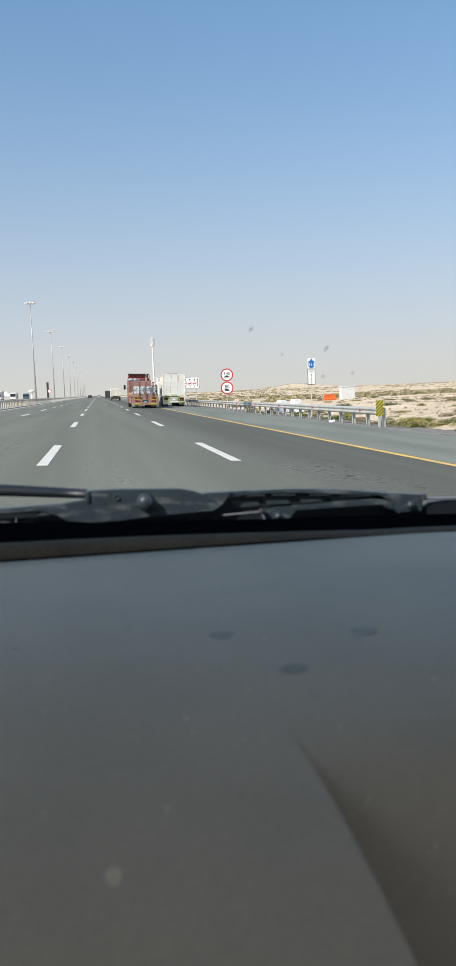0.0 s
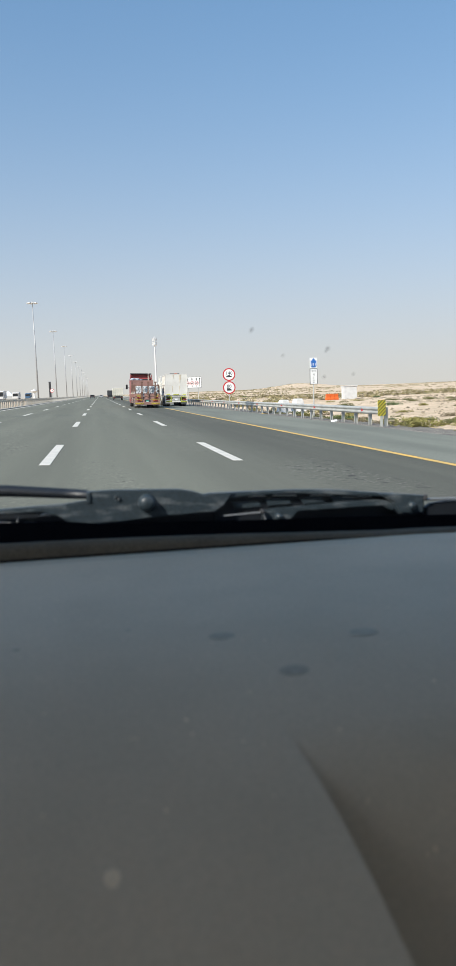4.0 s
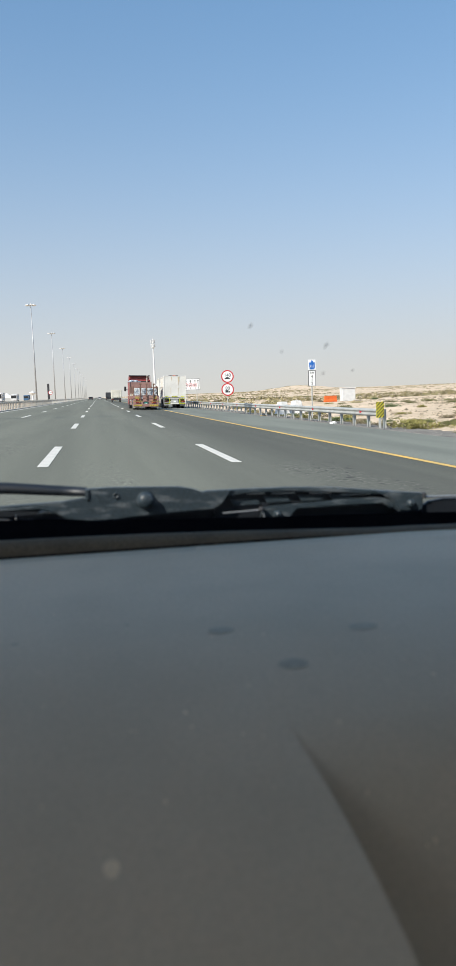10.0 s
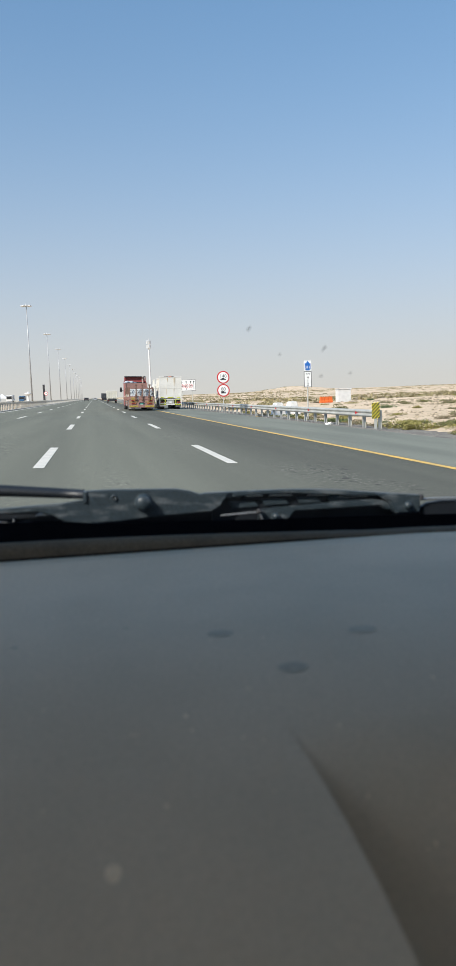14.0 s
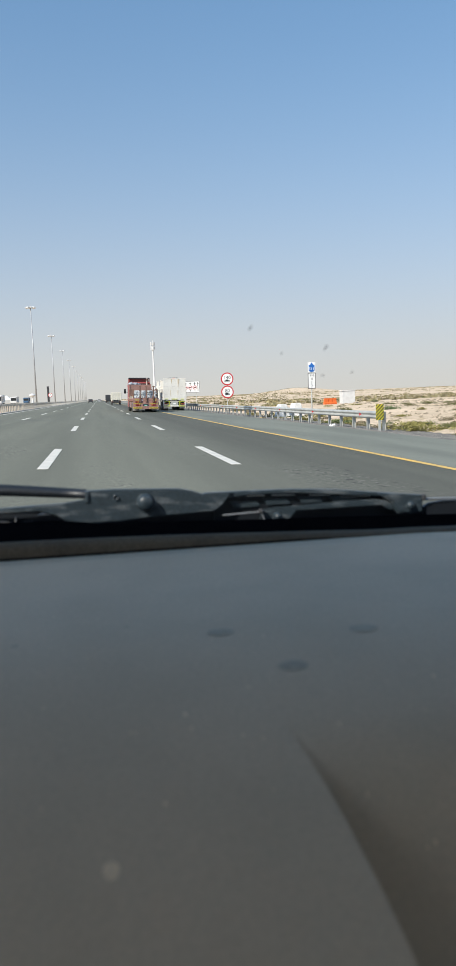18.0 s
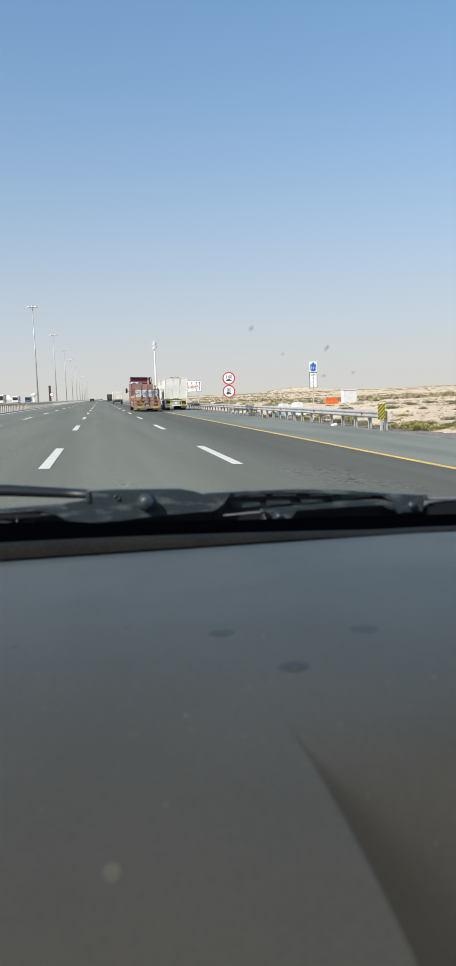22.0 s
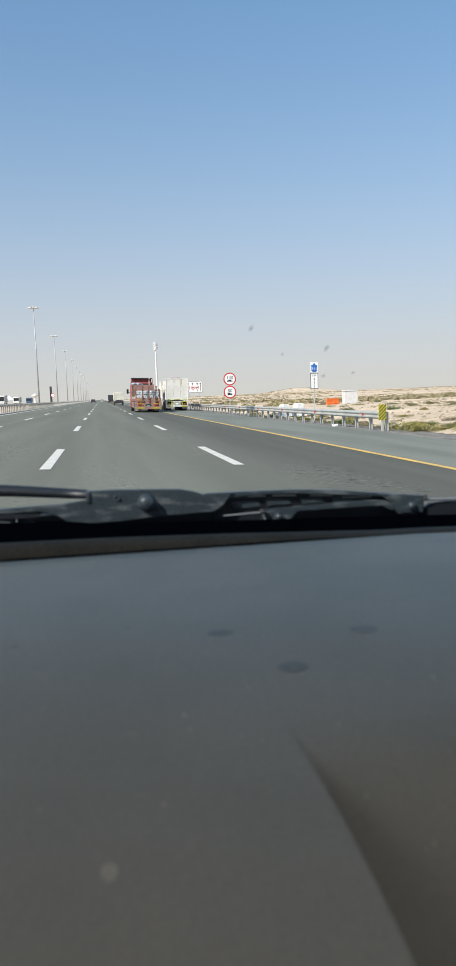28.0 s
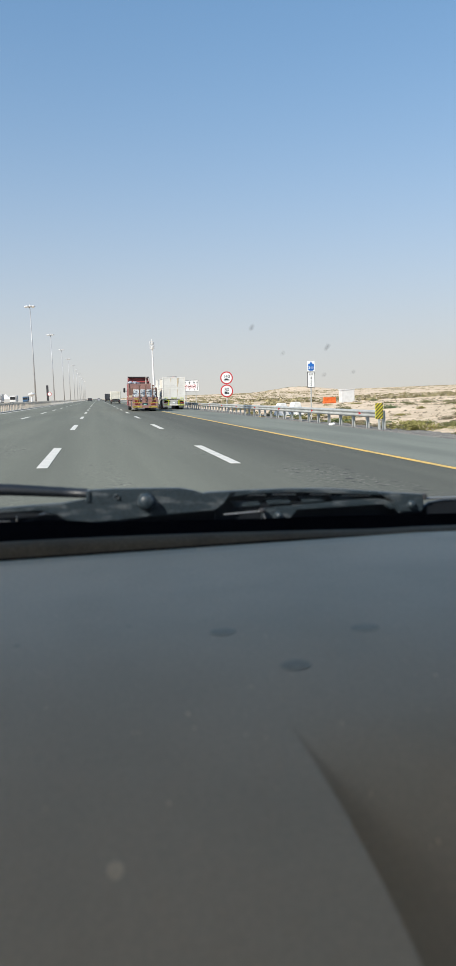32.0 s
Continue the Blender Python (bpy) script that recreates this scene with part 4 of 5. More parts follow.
    for x, y, z, a in ((-0.95, 10.85, 2.98, 0.30), (-0.5, 10.8, 3.0, 0.26), (-0.2, 10.9, 2.96, 0.2)):
        bm = bmesh.new()
        bmesh.ops.create_icosphere(bm, subdivisions=3, radius=a, matrix=Matrix.Translation((x, y, z)) @ Matrix.Diagonal((1.3, 0.8, 0.6, 1)))
        for v in bm.verts:
            v.co += v.normal * 0.10 * noise.noise(v.co * 6)
        part("folded_tarpaulin", bm, TARP, ob, "bundled grey-blue tarpaulin")
    # side boxes between the axles
    for s in (-1, 1):
        for y0, y1 in ((0.15, 1.2), (5.0, 6.6), (6.7, 8.6)):
            fr = part("side_locker", box(s * 1.18 - 0.05, s * 1.18 + 0.05, y0, y1, 0.42, 1.04, 0.012), ROSE, ob, "ribbed faded side locker")
            rib = bmesh.new()
            for z in (0.50, 0.66, 0.82, 0.96):
                box(s * 1.235 - 0.015, s * 1.235 + 0.015, y0 + 0.05, y1 - 0.05, z - 0.03, z + 0.03, 0, rib)
            part("ribs", rib, ROSE, fr)
        for y0, y1 in ((5.15, 5.75), (5.85, 6.45), (6.9, 7.6), (7.75, 8.45)):
            for z in (0.58, 0.90):
                base = part("reflective_strip", box(s * 1.257 - 0.006, s * 1.257 + 0.006, y0, y1, z - 0.035, z + 0.035), SIGN_WHITE, ob, "white strip with black chevrons")
                marks = bmesh.new()
                for k in range(6):
                    yc = lerp(y0, y1, (k + 0.5) / 6)
                    box(s * 1.265 - 0.003, s * 1.265 + 0.003, yc - 0.022, yc + 0.022, z - 0.028, z + 0.028, 0, marks)
                part("mark", marks, SIGN_BLACK, base)
        for y in (8.8, 9.5):
            part("guard_post", box(s * 1.2 - 0.03, s * 1.2 + 0.03, y, y + 0.07, 0.45, 1.1), ROSE, ob)
    for y in (2.35, 3.7):
        for s in (-1, 1):
            wheel(ob, s * 1.08, y, 0.52, 0.30, s)
            wheel(ob, s * 0.76, y, 0.52, 0.28, s)
        part("axle", rod((-1.0, y, 0.52), (1.0, y, 0.52), 0.07, None, 8), DARK, ob)
    for s in (-1, 1):
        wheel(ob, s * 1.05, 10.9, 0.52, 0.30, s)
        wheel(ob, s * 0.73, 10.9, 0.52, 0.28, s)
        wheel(ob, s * 1.04, 14.4, 0.52, 0.32, s)
        part("mudguard", lathe([(0.60, -0.32), (0.60, 0.32)], "x", 24), DARK, ob).matrix_basis = Matrix.Translation((s * 0.9, 10.9, 0.52)) @ Matrix.Diagonal((1, 1, 0.9, 1))
        part("side_skirt", box(s * 1.16 - 0.05, s * 1.16 + 0.05, 11.6, 13.75, 0.42, 1.15, 0.02), RED, ob)
        chevrons(ob, 11.75, 12.25, 0.98, 1.08, s * 1.215, 5, "x") if s < 0 else None
    # cab
    cab = part("cab", box(-1.22, 1.22, 12.55, 15.5, 1.0, 3.25, 0.10), RED, ob, "red painted cab")
    part("cab_lower", box(-1.22, 1.22, 13.8, 15.55, 0.45, 1.02, 0.05), RED, ob)
    part("cab_back", box(-1.12, 1.12, 12.50, 12.56, 1.0, 3.1, 0.02), DARK, cab, "black rear wall of the cab")
    roof = bmesh.new()
    plate([(-1.15, 3.2), (1.15, 3.2), (1.10, 3.62), (1.02, 3.70), (-1.02, 3.70), (-1.10, 3.62)], 13.0, 15.2, 0.04, roof)
    part("roof_box", roof, RED, cab)
    part("wind_deflector", box(-1.2, 1.2, 12.5, 13.2, 3.62, 3.74, 0.03), DARK, cab, "dark roof visor")
    for s in (-1, 1):
        part("deflector_side", box(s * 1.206 - 0.02, s * 1.206 + 0.02, 12.2, 12.9, 1.2, 3.6, 0.015), RED, cab)
        part("side_stripe", box(s * 1.226 - 0.004, s * 1.226 + 0.004, 12.7, 13.9, 1.42, 1.50), SIGN_WHITE, cab)
        door_skin = part("cab_door", box(s * 1.222 - 0.012, s * 1.222 + 0.012, 13.98, 15.12, 1.06, 2.86, 0.01), RED, cab, "red cab door")
        part("door_handle", box(s * 1.242 - 0.012, s * 1.242 + 0.012, 14.06, 14.24, 1.58, 1.64, 0.004), DARK, door_skin)
        part("door_window", box(s * 1.237 - 0.004, s * 1.237 + 0.004, 14.22, 15.02, 1.95, 2.72), GLASS_DARK, door_skin)
        for z in (0.55, 0.85):
            part("cab_step", box(s * 1.19 - 0.05, s * 1.19 + 0.05, 13.86, 14.0, z - 0.05, z + 0.05, 0.008), DARK, cab)
        mir = part("mirror", box(s * 1.52 - 0.12, s * 1.52 + 0.12, 15.25, 15.4, 1.95, 2.5, 0.05), DARK, cab)
        part("mirror_arm", rod((s * 1.2, 15.3, 2.1), (s * 1.45, 15.32, 2.15), 0.03, None, 6), DARK, mir)
        part("mirror_glass", box(s * 1.52 - 0.10, s * 1.52 + 0.10, 15.243, 15.252, 2.0, 2.45), GLASS_DARK, mir)
    ex = rod((0.85, 12.3, 1.2), (0.85, 12.3, 3.45), 0.09, None, 10)
    rod((0.85, 12.3, 3.42), (0.85, 12.05, 3.68), 0.09, None, 10, ex)
    part("exhaust_stack", ex, material("exhaust_steel", (0.50, 0.42, 0.36), 0.5, 0.4, 0.15, 3, 30, 0.05), ob)
    coil = bmesh.new()
    turns = [(0.25 + 0.07 * math.cos(k * 0.7), 11.55 + 0.012 * k, 1.32 + 0.07 * math.sin(k * 0.7)) for k in range(64)]
    for p, q in zip(turns, turns[1:]):
        rod(p, q, 0.014, None, 5, coil)
    part("air_hose", coil, ORANGE, ob, "coiled orange air hose")
    part("fuel_tank", rod((-0.85, 11.8, 0.75), (-0.85, 13.3, 0.75), 0.33, None, 16), RIM, ob)
    return ob


def white_lorry(m):
    ob = thing("cage_lorry", "white high-sided lorry with rust streaks on its rear panel", "lorry", m)
    part("deck", box(-1.208, 1.208, 0.032, 10.6, 1.25, 1.396, 0.01), WHITE_BODY, ob)
    for s in (-1, 1):
        part("chassis_beam", box(s * 0.45 - 0.06, s * 0.45 + 0.06, 0.1, 12.5, 0.85, 1.24), DARK, ob)
    rear = part("rear_panel", box(-1.24, 1.24, -0.03, 0.02, 1.40, 3.62, 0.008), WHITE_BODY, ob, "white steel rear panel")
    for s in (-1, 1):
        part("corner_post", box(s * 1.24 - 0.045, s * 1.24 + 0.045, -0.055, 0.06, 0.55, 3.70, 0.01), WHITE_BODY, ob)
    part("top_rail", box(-1.26, 1.26, -0.05, 0.05, 3.58, 3.68, 0.01), WHITE_BODY, ob)
    part("seam", box(-1.2, 1.2, -0.042, -0.028, 2.34, 2.40, 0.003), WHITE_BODY, rear)
    for x in (-0.42, 0.40):
        part("seam", box(x - 0.03, x + 0.03, -0.038, -0.028, 1.42, 3.58, 0.003), WHITE_BODY, rear)
    for x, w, z0, z1 in ((-0.34, 0.035, 3.05, 3.56), (0.42, 0.05, 2.6, 3.56), (0.52, 0.03, 2.95, 3.56), (0.40, 0.03, 1.5, 2.3), (-0.44, 0.03, 1.6, 2.3)):
        part("rust_streak", plate([(x - w, z1), (x + w, z1), (x + w * 0.7, (z0 + z1) / 2), (x + w * 0.2, z0), (x - w * 0.3, z0), (x - w * 0.8, (z0 + z1) / 2)], -0.047, -0.043), STREAK, rear, "brown rust streak")
    for x, z in ((-0.9, 2.75), (-0.1, 2.75), (0.85, 2.75), (-0.9, 1.85), (0.85, 1.85)):
        part("slot", box(x - 0.18, x + 0.18, -0.034, -0.029, z - 0.008, z + 0.008), GALV, rear)
    # sides: panels with ribs, a gap in the middle
    for s in (-1, 1):
        for y0, y1, z1, step in ((0.06, 4.6, 3.55, 0.55), (4.6, 5.6, 2.75, 0.5), (6.4, 7.3, 2.75, 0.45), (7.3, 10.5, 3.55, 0.53)):
            sd = part("side_panel", box(s * 1.20 - 0.02, s * 1.20 + 0.02, y0, y1, 1.40, z1, 0.004), WHITE_BODY, ob, "white ribbed side panel")
            k = 0
            while y0 + k * step < y1 - 0.02:
                part("rib", box(s * 1.245 - 0.028, s * 1.245 + 0.028, y0 + k * step - 0.03, y0 + k * step + 0.03, 1.40, z1), WHITE_BODY, sd)
                k += 1
            for z in (1.42, 2.45, z1 - 0.04):
                if z < z1:
                    part("rail", box(s * 1.255 - 0.03, s * 1.255 + 0.03, y0, y1, z - 0.035, z + 0.035), WHITE_BODY, sd)
        part("side_rail", box(s * 1.25 - 0.04, s * 1.25 + 0.04, 0.0, 10.6, 1.22, 1.40, 0.008), WHITE_BODY, ob)
        for y in (5.0, 5.7, 6.3, 6.9):
            part("ladder_post", box(s * 1.2 - 0.03, s * 1.2 + 0.03, y, y + 0.06, 0.6, 1.25), WHITE_BODY, ob)
        chevrons(ob, 6.0, 6.8, 0.66, 0.78, s * 1.24, 5, "x", LIME_YELLOW) if s < 0 else None
        part("mudflap", box(s * 0.92 - 0.28, s * 0.92 + 0.28, 0.62, 0.64, 0.22, 0.70), RIM, ob)
    part("load_bundle", rod((-0.6, 1.2, 3.66), (0.5, 1.6, 3.70), 0.10, None, 8), DARK, ob)
    part("load_strap", box(-0.2, 0.15, 0.1, 1.0, 3.60, 3.72, 0.03), ORANGE, ob)
    # rear underrun frame
    part("rear_frame", box(-1.24, 1.24, -0.05, 0.03, 1.02, 1.12, 0.01), WHITE_BODY, ob)
    bump = part("rear_bumper", box(-1.2, 1.2, -0.08, 0.0, 0.46, 0.62, 0.01), WHITE_BODY, ob)
    part("rear_beam", box(-1.24, 1.24, -0.05, 0.03, 1.22, 1.40, 0.01), WHITE_BODY, ob)
    part("inner_panel", box(-0.42, 0.42, 0.0, 0.04, 0.64, 1.0), GALV, ob)
    part("number_plate", box(-0.14, 0.14, -0.03, -0.01, 0.72, 0.86, 0.004), SIGN_WHITE, ob, "pale plate")
    for s in (-1, 1):
        a, b = min(s * 0.5, s * 1.18), max(s * 0.5, s * 1.18)
        chevrons(ob, a, b, 0.48, 0.60, -0.082, 7, "y", LIME_YELLOW)
        chevrons(ob, a, b, 1.03, 1.11, -0.052, 7, "y", LIME_YELLOW)
        chevrons(ob, min(s * 0.52, s * 0.64), max(s * 0.52, s * 0.64), 0.64, 1.0, -0.03, 1, "y", LIME_YELLOW)
        part("rear_plate", box(min(s * 0.72, s * 1.1), max(s * 0.72, s * 1.1), -0.062, -0.05, 1.28, 1.36), LIME_YELLOW, ob, "yellow plate with worn lettering")
        lamp_cluster(ob, min(s * 0.76, s * 1.16), max(s * 0.76, s * 1.16), -0.02, 0.70, 0.86, -s)
        g = part("lamp_grille", box(min(s * 0.78, s * 1.14), max(s * 0.78, s * 1.14), -0.05, -0.01, 1.13, 1.22, 0.006), DARK, ob)
        for k in range(3):
            part("lamp_lens", box(s * (0.84 + 0.12 * k) - 0.04, s * (0.84 + 0.12 * k) + 0.04, -0.056, -0.048, 1.145, 1.205), SIGN_WHITE, g)
    chevrons(ob, -0.34, 0.34, 1.27, 1.37, -0.052, 6, "y", LIME_YELLOW)
    for y in (1.3, 2.55, 3.8):
        for s in (-1, 1):
            wheel(ob, s * 1.08, y, 0.52, 0.30, s)
            wheel(ob, s * 0.76, y, 0.52, 0.28, s)
        part("axle", rod((-1.0, y, 0.52), (1.0, y, 0.52), 0.07, None, 8), DARK, ob)
    for y in (8.2, 9.5):
        for s in (-1, 1):
            wheel(ob, s * 1.06, y, 0.50, 0.30, s)
            wheel(ob, s * 0.75, y, 0.50, 0.28, s)
    for s in (-1, 1):
        wheel(ob, s * 1.04, 12.2, 0.50, 0.30, s)
        part("side_tank", box(s * 1.1 - 0.12, s * 1.1 + 0.12, 10.3, 11.5, 0.5, 1.05, 0.03), WHITE_BODY, ob)
    cab = part("cab", box(-1.2, 1.2, 10.9, 12.9, 0.75, 3.0, 0.10), WHITE_BODY, ob, "white cab")
    for s in (-1, 1):
        part("side_window", box(s * 1.204 - 0.004, s * 1.204 + 0.004, 11.9, 12.6, 1.8, 2.5), GLASS_DARK, cab)
        mir = part("mirror", box(s * 1.48 - 0.11, s * 1.48 + 0.11, 12.7, 12.84, 1.8, 2.4, 0.04), DARK, cab)
        part("mirror_arm", rod((s * 1.18, 12.75, 2.1), (s * 1.4, 12.77, 2.1), 0.03, None, 6), DARK, mir)
    return ob


red_lorry(pose(4.62, 80.0, road_z(4.62), 0, TILT, 0))
white_lorry(pose(8.6, 92.0, road_z(8.6), 0, TILT, 0))


def tipper(x, y, body, label, heading=0.0, h=3.1, length=7.5, w=2.5):
    """A distant lorry with a ribbed body."""
    ob = thing("tipper_lorry", label, "lorry", pose(x, y, road_z(x), 0, TILT if heading == 0 and abs(x) < 12 else 0, heading), "distant traffic")
    b = part("tipper_body", box(-w / 2, w / 2, 0, length * 0.68, 1.15, h, 0.03), body, ob)
    for k in range(6):
        xx = -w / 2 + 0.08 + (w - 0.16) * k / 5
        part("rib", box(xx - 0.05, xx + 0.05, -0.05, 0.01, 1.2, h - 0.05), body, b)
    for s in (-1, 1):
        for k in range(6):
            yy = 0.1 + (length * 0.68 - 0.2) * k / 5
            part("rib", box(s * (w / 2 + 0.02) - 0.04, s * (w / 2 + 0.02) + 0.04, yy - 0.05, yy + 0.05, 1.2, h - 0.05), body, b)
    part("chassis", box(-0.5, 0.5, 0.1, length - 0.3, 0.75, 1.14), DARK, ob)
    part("rear_bumper", box(-1.15, 1.15, -0.02, 0.1, 0.55, 0.8, 0.02), DARK, ob)
    cab = part("cab", box(-w / 2 + 0.05, w / 2 - 0.05, length * 0.72, length, 0.7, h - 0.15, 0.12), body, ob)
    part("windscreen", box(-w / 2 + 0.2, w / 2 - 0.2, length - 0.02, length + 0.01, 1.7, h - 0.5), GLASS_DARK, cab)
    part("bumper", box(-w / 2 + 0.05, w / 2 - 0.05, length - 0.1, length + 0.06, 0.45, 0.75, 0.03), DARK, ob)
    for s in (-1, 1):
        part("side_window", box(s * (w / 2 - 0.045) - 0.006, s * (w / 2 - 0.045) + 0.006, length * 0.78, length * 0.95, 1.7, h - 0.5), GLASS_DARK, cab)
        for yy in (0.9, 2.1, length - 0.9):
            wheel(ob, s * (w / 2 - 0.2), yy, 0.5, 0.32, s)
        part("tail_lamp", box(s * 0.95 - 0.14, s * 0.95 + 0.14, -0.06, -0.01, 0.62, 0.76), LIGHT_RED, ob)
    return ob


def saloon(x, y, mat, label, heading=0.0):
    ob = thing("car", label, "car", pose(x, y, road_z(x), 0, TILT if abs(x) < 12 else 0, heading), "distant traffic")
    body = plate([(0.0, 0.35), (4.5, 0.35), (4.5, 0.75), (3.5, 0.95), (2.7, 1.42), (1.0, 1.42), (0.25, 1.0), (0.0, 0.95)], -0.88, 0.88, 0.05)
    bmesh.ops.rotate(body, verts=body.verts, matrix=Matrix.Rotation(radians(90), 3, "Z"))
    part("body", body, mat, ob)
    part("rear_window", plate([(-0.65, 1.02), (0.65, 1.02), (0.55, 1.36), (-0.55, 1.36)], 0.30, 0.9), GLASS_DARK, ob)
    for s in (-1, 1):
        part("side_window", box(s * 0.885 - 0.004, s * 0.885 + 0.004, 1.0, 2.9, 1.0, 1.32), GLASS_DARK, ob)
        part("tail_lamp", box(s * 0.68 - 0.16, s * 0.68 + 0.16, -0.02, 0.03, 0.72, 0.88), LIGHT_RED, ob)
        for yy in (0.8, 3.6):
            wheel(ob, s * 0.79, yy, 0.33, 0.2, s)
    return ob


SILVER = material("silver_car_paint", (0.45, 0.46, 0.47), 0.35, 0.3, 0.05, 2, 20, 0)
CHARCOAL = material("charcoal_car_paint", (0.06, 0.062, 0.068), 0.35, 0.2, 0.05, 2, 20, 0)
BLUE_CAB = material("blue_cab_paint", (0.05, 0.12, 0.22), 0.4, 0, 0.05, 2, 20, 0)
tipper(4.5, 205.0, CREAM, "cream tipper lorry with a ribbed body far ahead")
tipper(4.3, 330.0, CHARCOAL, "dark lorry far ahead in the outer lane", 0.0, 3.2)
saloon(0.7, 420.0, SILVER, "silver car far ahead in the middle lane")
saloon(-3.0, 330.0, CHARCOAL, "dark car far ahead in the inner lane")
tipper(-34.5, 300.0, LAMP_WHITE, "white box lorry on the opposite carriageway", 180.0, 3.7, 9.0)
tipper(-34.3, 350.0, LAMP_WHITE, "white lorry with a pale load on the opposite carriageway", 180.0, 3.4, 9.0)
tipper(-34.6, 410.0, BLUE_CAB, "blue lorry on the opposite carriageway", 180.0, 3.2, 8.0)
saloon(-38.5, 300.0, CHARCOAL, "dark car on the opposite carriageway", 180.0)

# small roadside equipment seen across the median
dish = thing("water_tower", "white bowl-shaped water tower far beyond the opposite carriageway", "water tower", pose(-117, 1500, rise(-117, 1500) + 0.2))
part("stem", lathe([(2.6, -1.0), (1.7, 2.0), (1.5, 8.0), (2.4, 10.5)], "z", 14), TOWER_WHITE, dish, "", True)
part("bowl", lathe([(1.6, 9.6), (3.4, 10.6), (6.2, 12.6), (6.4, 13.6), (5.8, 14.6), (0.001, 15.6)], "z", 18), TOWER_WHITE, dish, "", True)
part("turret", box(-1.2, 1.2, -1.2, 1.2, 15.2, 17.0, 0.15), TOWER_WHITE, dish)

pyl = thing("sign_pylon", "tall dark slab-like pylon standing in the median", "pylon", pose(-23.6, 400.0, road_z(-20) - 0.1))
part("slab", box(-0.5, 0.5, -0.6, 0.6, -0.4, 8.2, 0.05), DARK, pyl)
part("cap", box(-0.56, 0.56, -0.66, 0.66, 8.2, 8.45, 0.03), MAST, pyl)
for k in range(2):
    tx = -79.0 + 9.5 * k
    tent = thing("marquee", "white peaked tent beyond the opposite carriageway", "tent", pose(tx, 640.0, rise(tx, 640.0)), "tents")
    cone = bmesh.new()
    bmesh.ops.create_cone(cone, cap_ends=True, segments=4, radius1=6.2, radius2=0.25, depth=3.6, matrix=Matrix.Translation((0, 0, 5.2)) @ Matrix.Rotation(radians(45), 4, "Z"))
    part("canopy", cone, TOWER_WHITE, tent)
    for sx in (-4.2, 4.2):
        for sy in (-4.2, 4.2):
            part("pole", rod((sx, sy, -0.3), (sx, sy, 3.45), 0.12, None, 6), LAMP_WHITE, tent)
drum = thing("traffic_drum", "yellow plastic traffic drum on the verge", "traffic drum", pose(14.2, 168.0, rise(14.2, 168.0)))
part("body", lathe([(0.001, 0.0), (0.36, 0.0), (0.36, 0.1), (0.32, 0.12), (0.28, 1.1), (0.001, 1.12)], "z", 16), DRUM_YELLOW, drum)
part("band", lathe([(0.315, 0.5), (0.325, 0.5), (0.315, 0.72), (0.305, 0.72)], "z", 16), SIGN_WHITE, drum)

# ---- roadworks leftovers behind the barrier ----
tb = thing("orange_barrier", "orange plastic water-filled barrier lying on the sand", "traffic barrier", pose(30.0, 102.0, rise(30.0, 102.0) + 0.02, 4, 0, 12))
sec = [(-0.24, 0.0), (0.24, 0.0), (0.24, 0.16), (0.12, 0.34), (0.09, 0.78), (-0.09, 0.78), (-0.12, 0.34), (-0.24, 0.16)]
for k in range(3):
    b = plate(sec, -0.29, 0.29, 0.02)
    bmesh.ops.rotate(b, verts=b.verts, matrix=Matrix.Rotation(radians(90), 3, "Z"))
    bmesh.ops.translate(b, verts=b.verts, vec=(-0.6 + 0.6 * k, 0, 0))
    part("segment", b, ORANGE, tb)
for px, py in ((14.3, 62.0), (15.6, 62.6)):
    wb = thing("white_barrier_block", "white tapered concrete barrier block beside the guardrail end", "traffic barrier", pose(px, py, rise(px, py) + 0.05, 0, 0, 6), "barrier blocks")
    part("block", plate([(-0.48, 0.0), (0.48, 0.0), (0.40, 0.35), (0.26, 0.88), (0.18, 0.96), (-0.18, 0.96), (-0.26, 0.88), (-0.40, 0.35)], -0.5, 0.5, 0.03), BARRIER_WHITE, wb)
    part("foot", box(-0.5, 0.5, -0.53, 0.53, -0.06, 0.06, 0.01), BARRIER_WHITE, wb)
pl = thing("timber_offcut", "pale timber offcut lying beside the hard shoulder", "plank", pose(10.9, 53.0, road_z(10.9) + 0.01, 0, TILT, 62))
part("plank", box(-0.55, 0.55, -0.07, 0.07, 0.0, 0.045, 0.008), TIMBER, pl)
bg = bmesh.new()
bmesh.ops.create_icosphere(bg, subdivisions=3, radius=0.11, matrix=Matrix.Translation((0, 0, 0.05)) @ Matrix.Diagonal((1.5, 1.0, 0.6, 1)))
for v in bg.verts:
    v.co += v.normal * 0.07 * noise.noise(v.co * 14)
tagged(part("plastic_bag", bg, SIGN_WHITE, None), "crumpled white plastic bag on the gravel verge", "bag").matrix_basis = pose(11.0, 37.0, road_z(11.0) - 0.03)
cabx, caby = 33.0, 104.0
cb = thing("utility_cabinet", "white utility cabinet on a plinth in the sand", "cabinet", pose(cabx, caby, rise(cabx, caby) - 0.35))
part("body", box(-0.9, 0.9, -0.6, 0.6, 0.3, 2.0, 0.03), LAMP_WHITE, cb)
part("lid", box(-0.98, 0.98, -0.68, 0.68, 2.0, 2.1, 0.02), LAMP_WHITE, cb)
part("plinth", box(-1.1, 1.1, -0.8, 0.8, -0.6, 0.3, 0.02), STONE, cb)

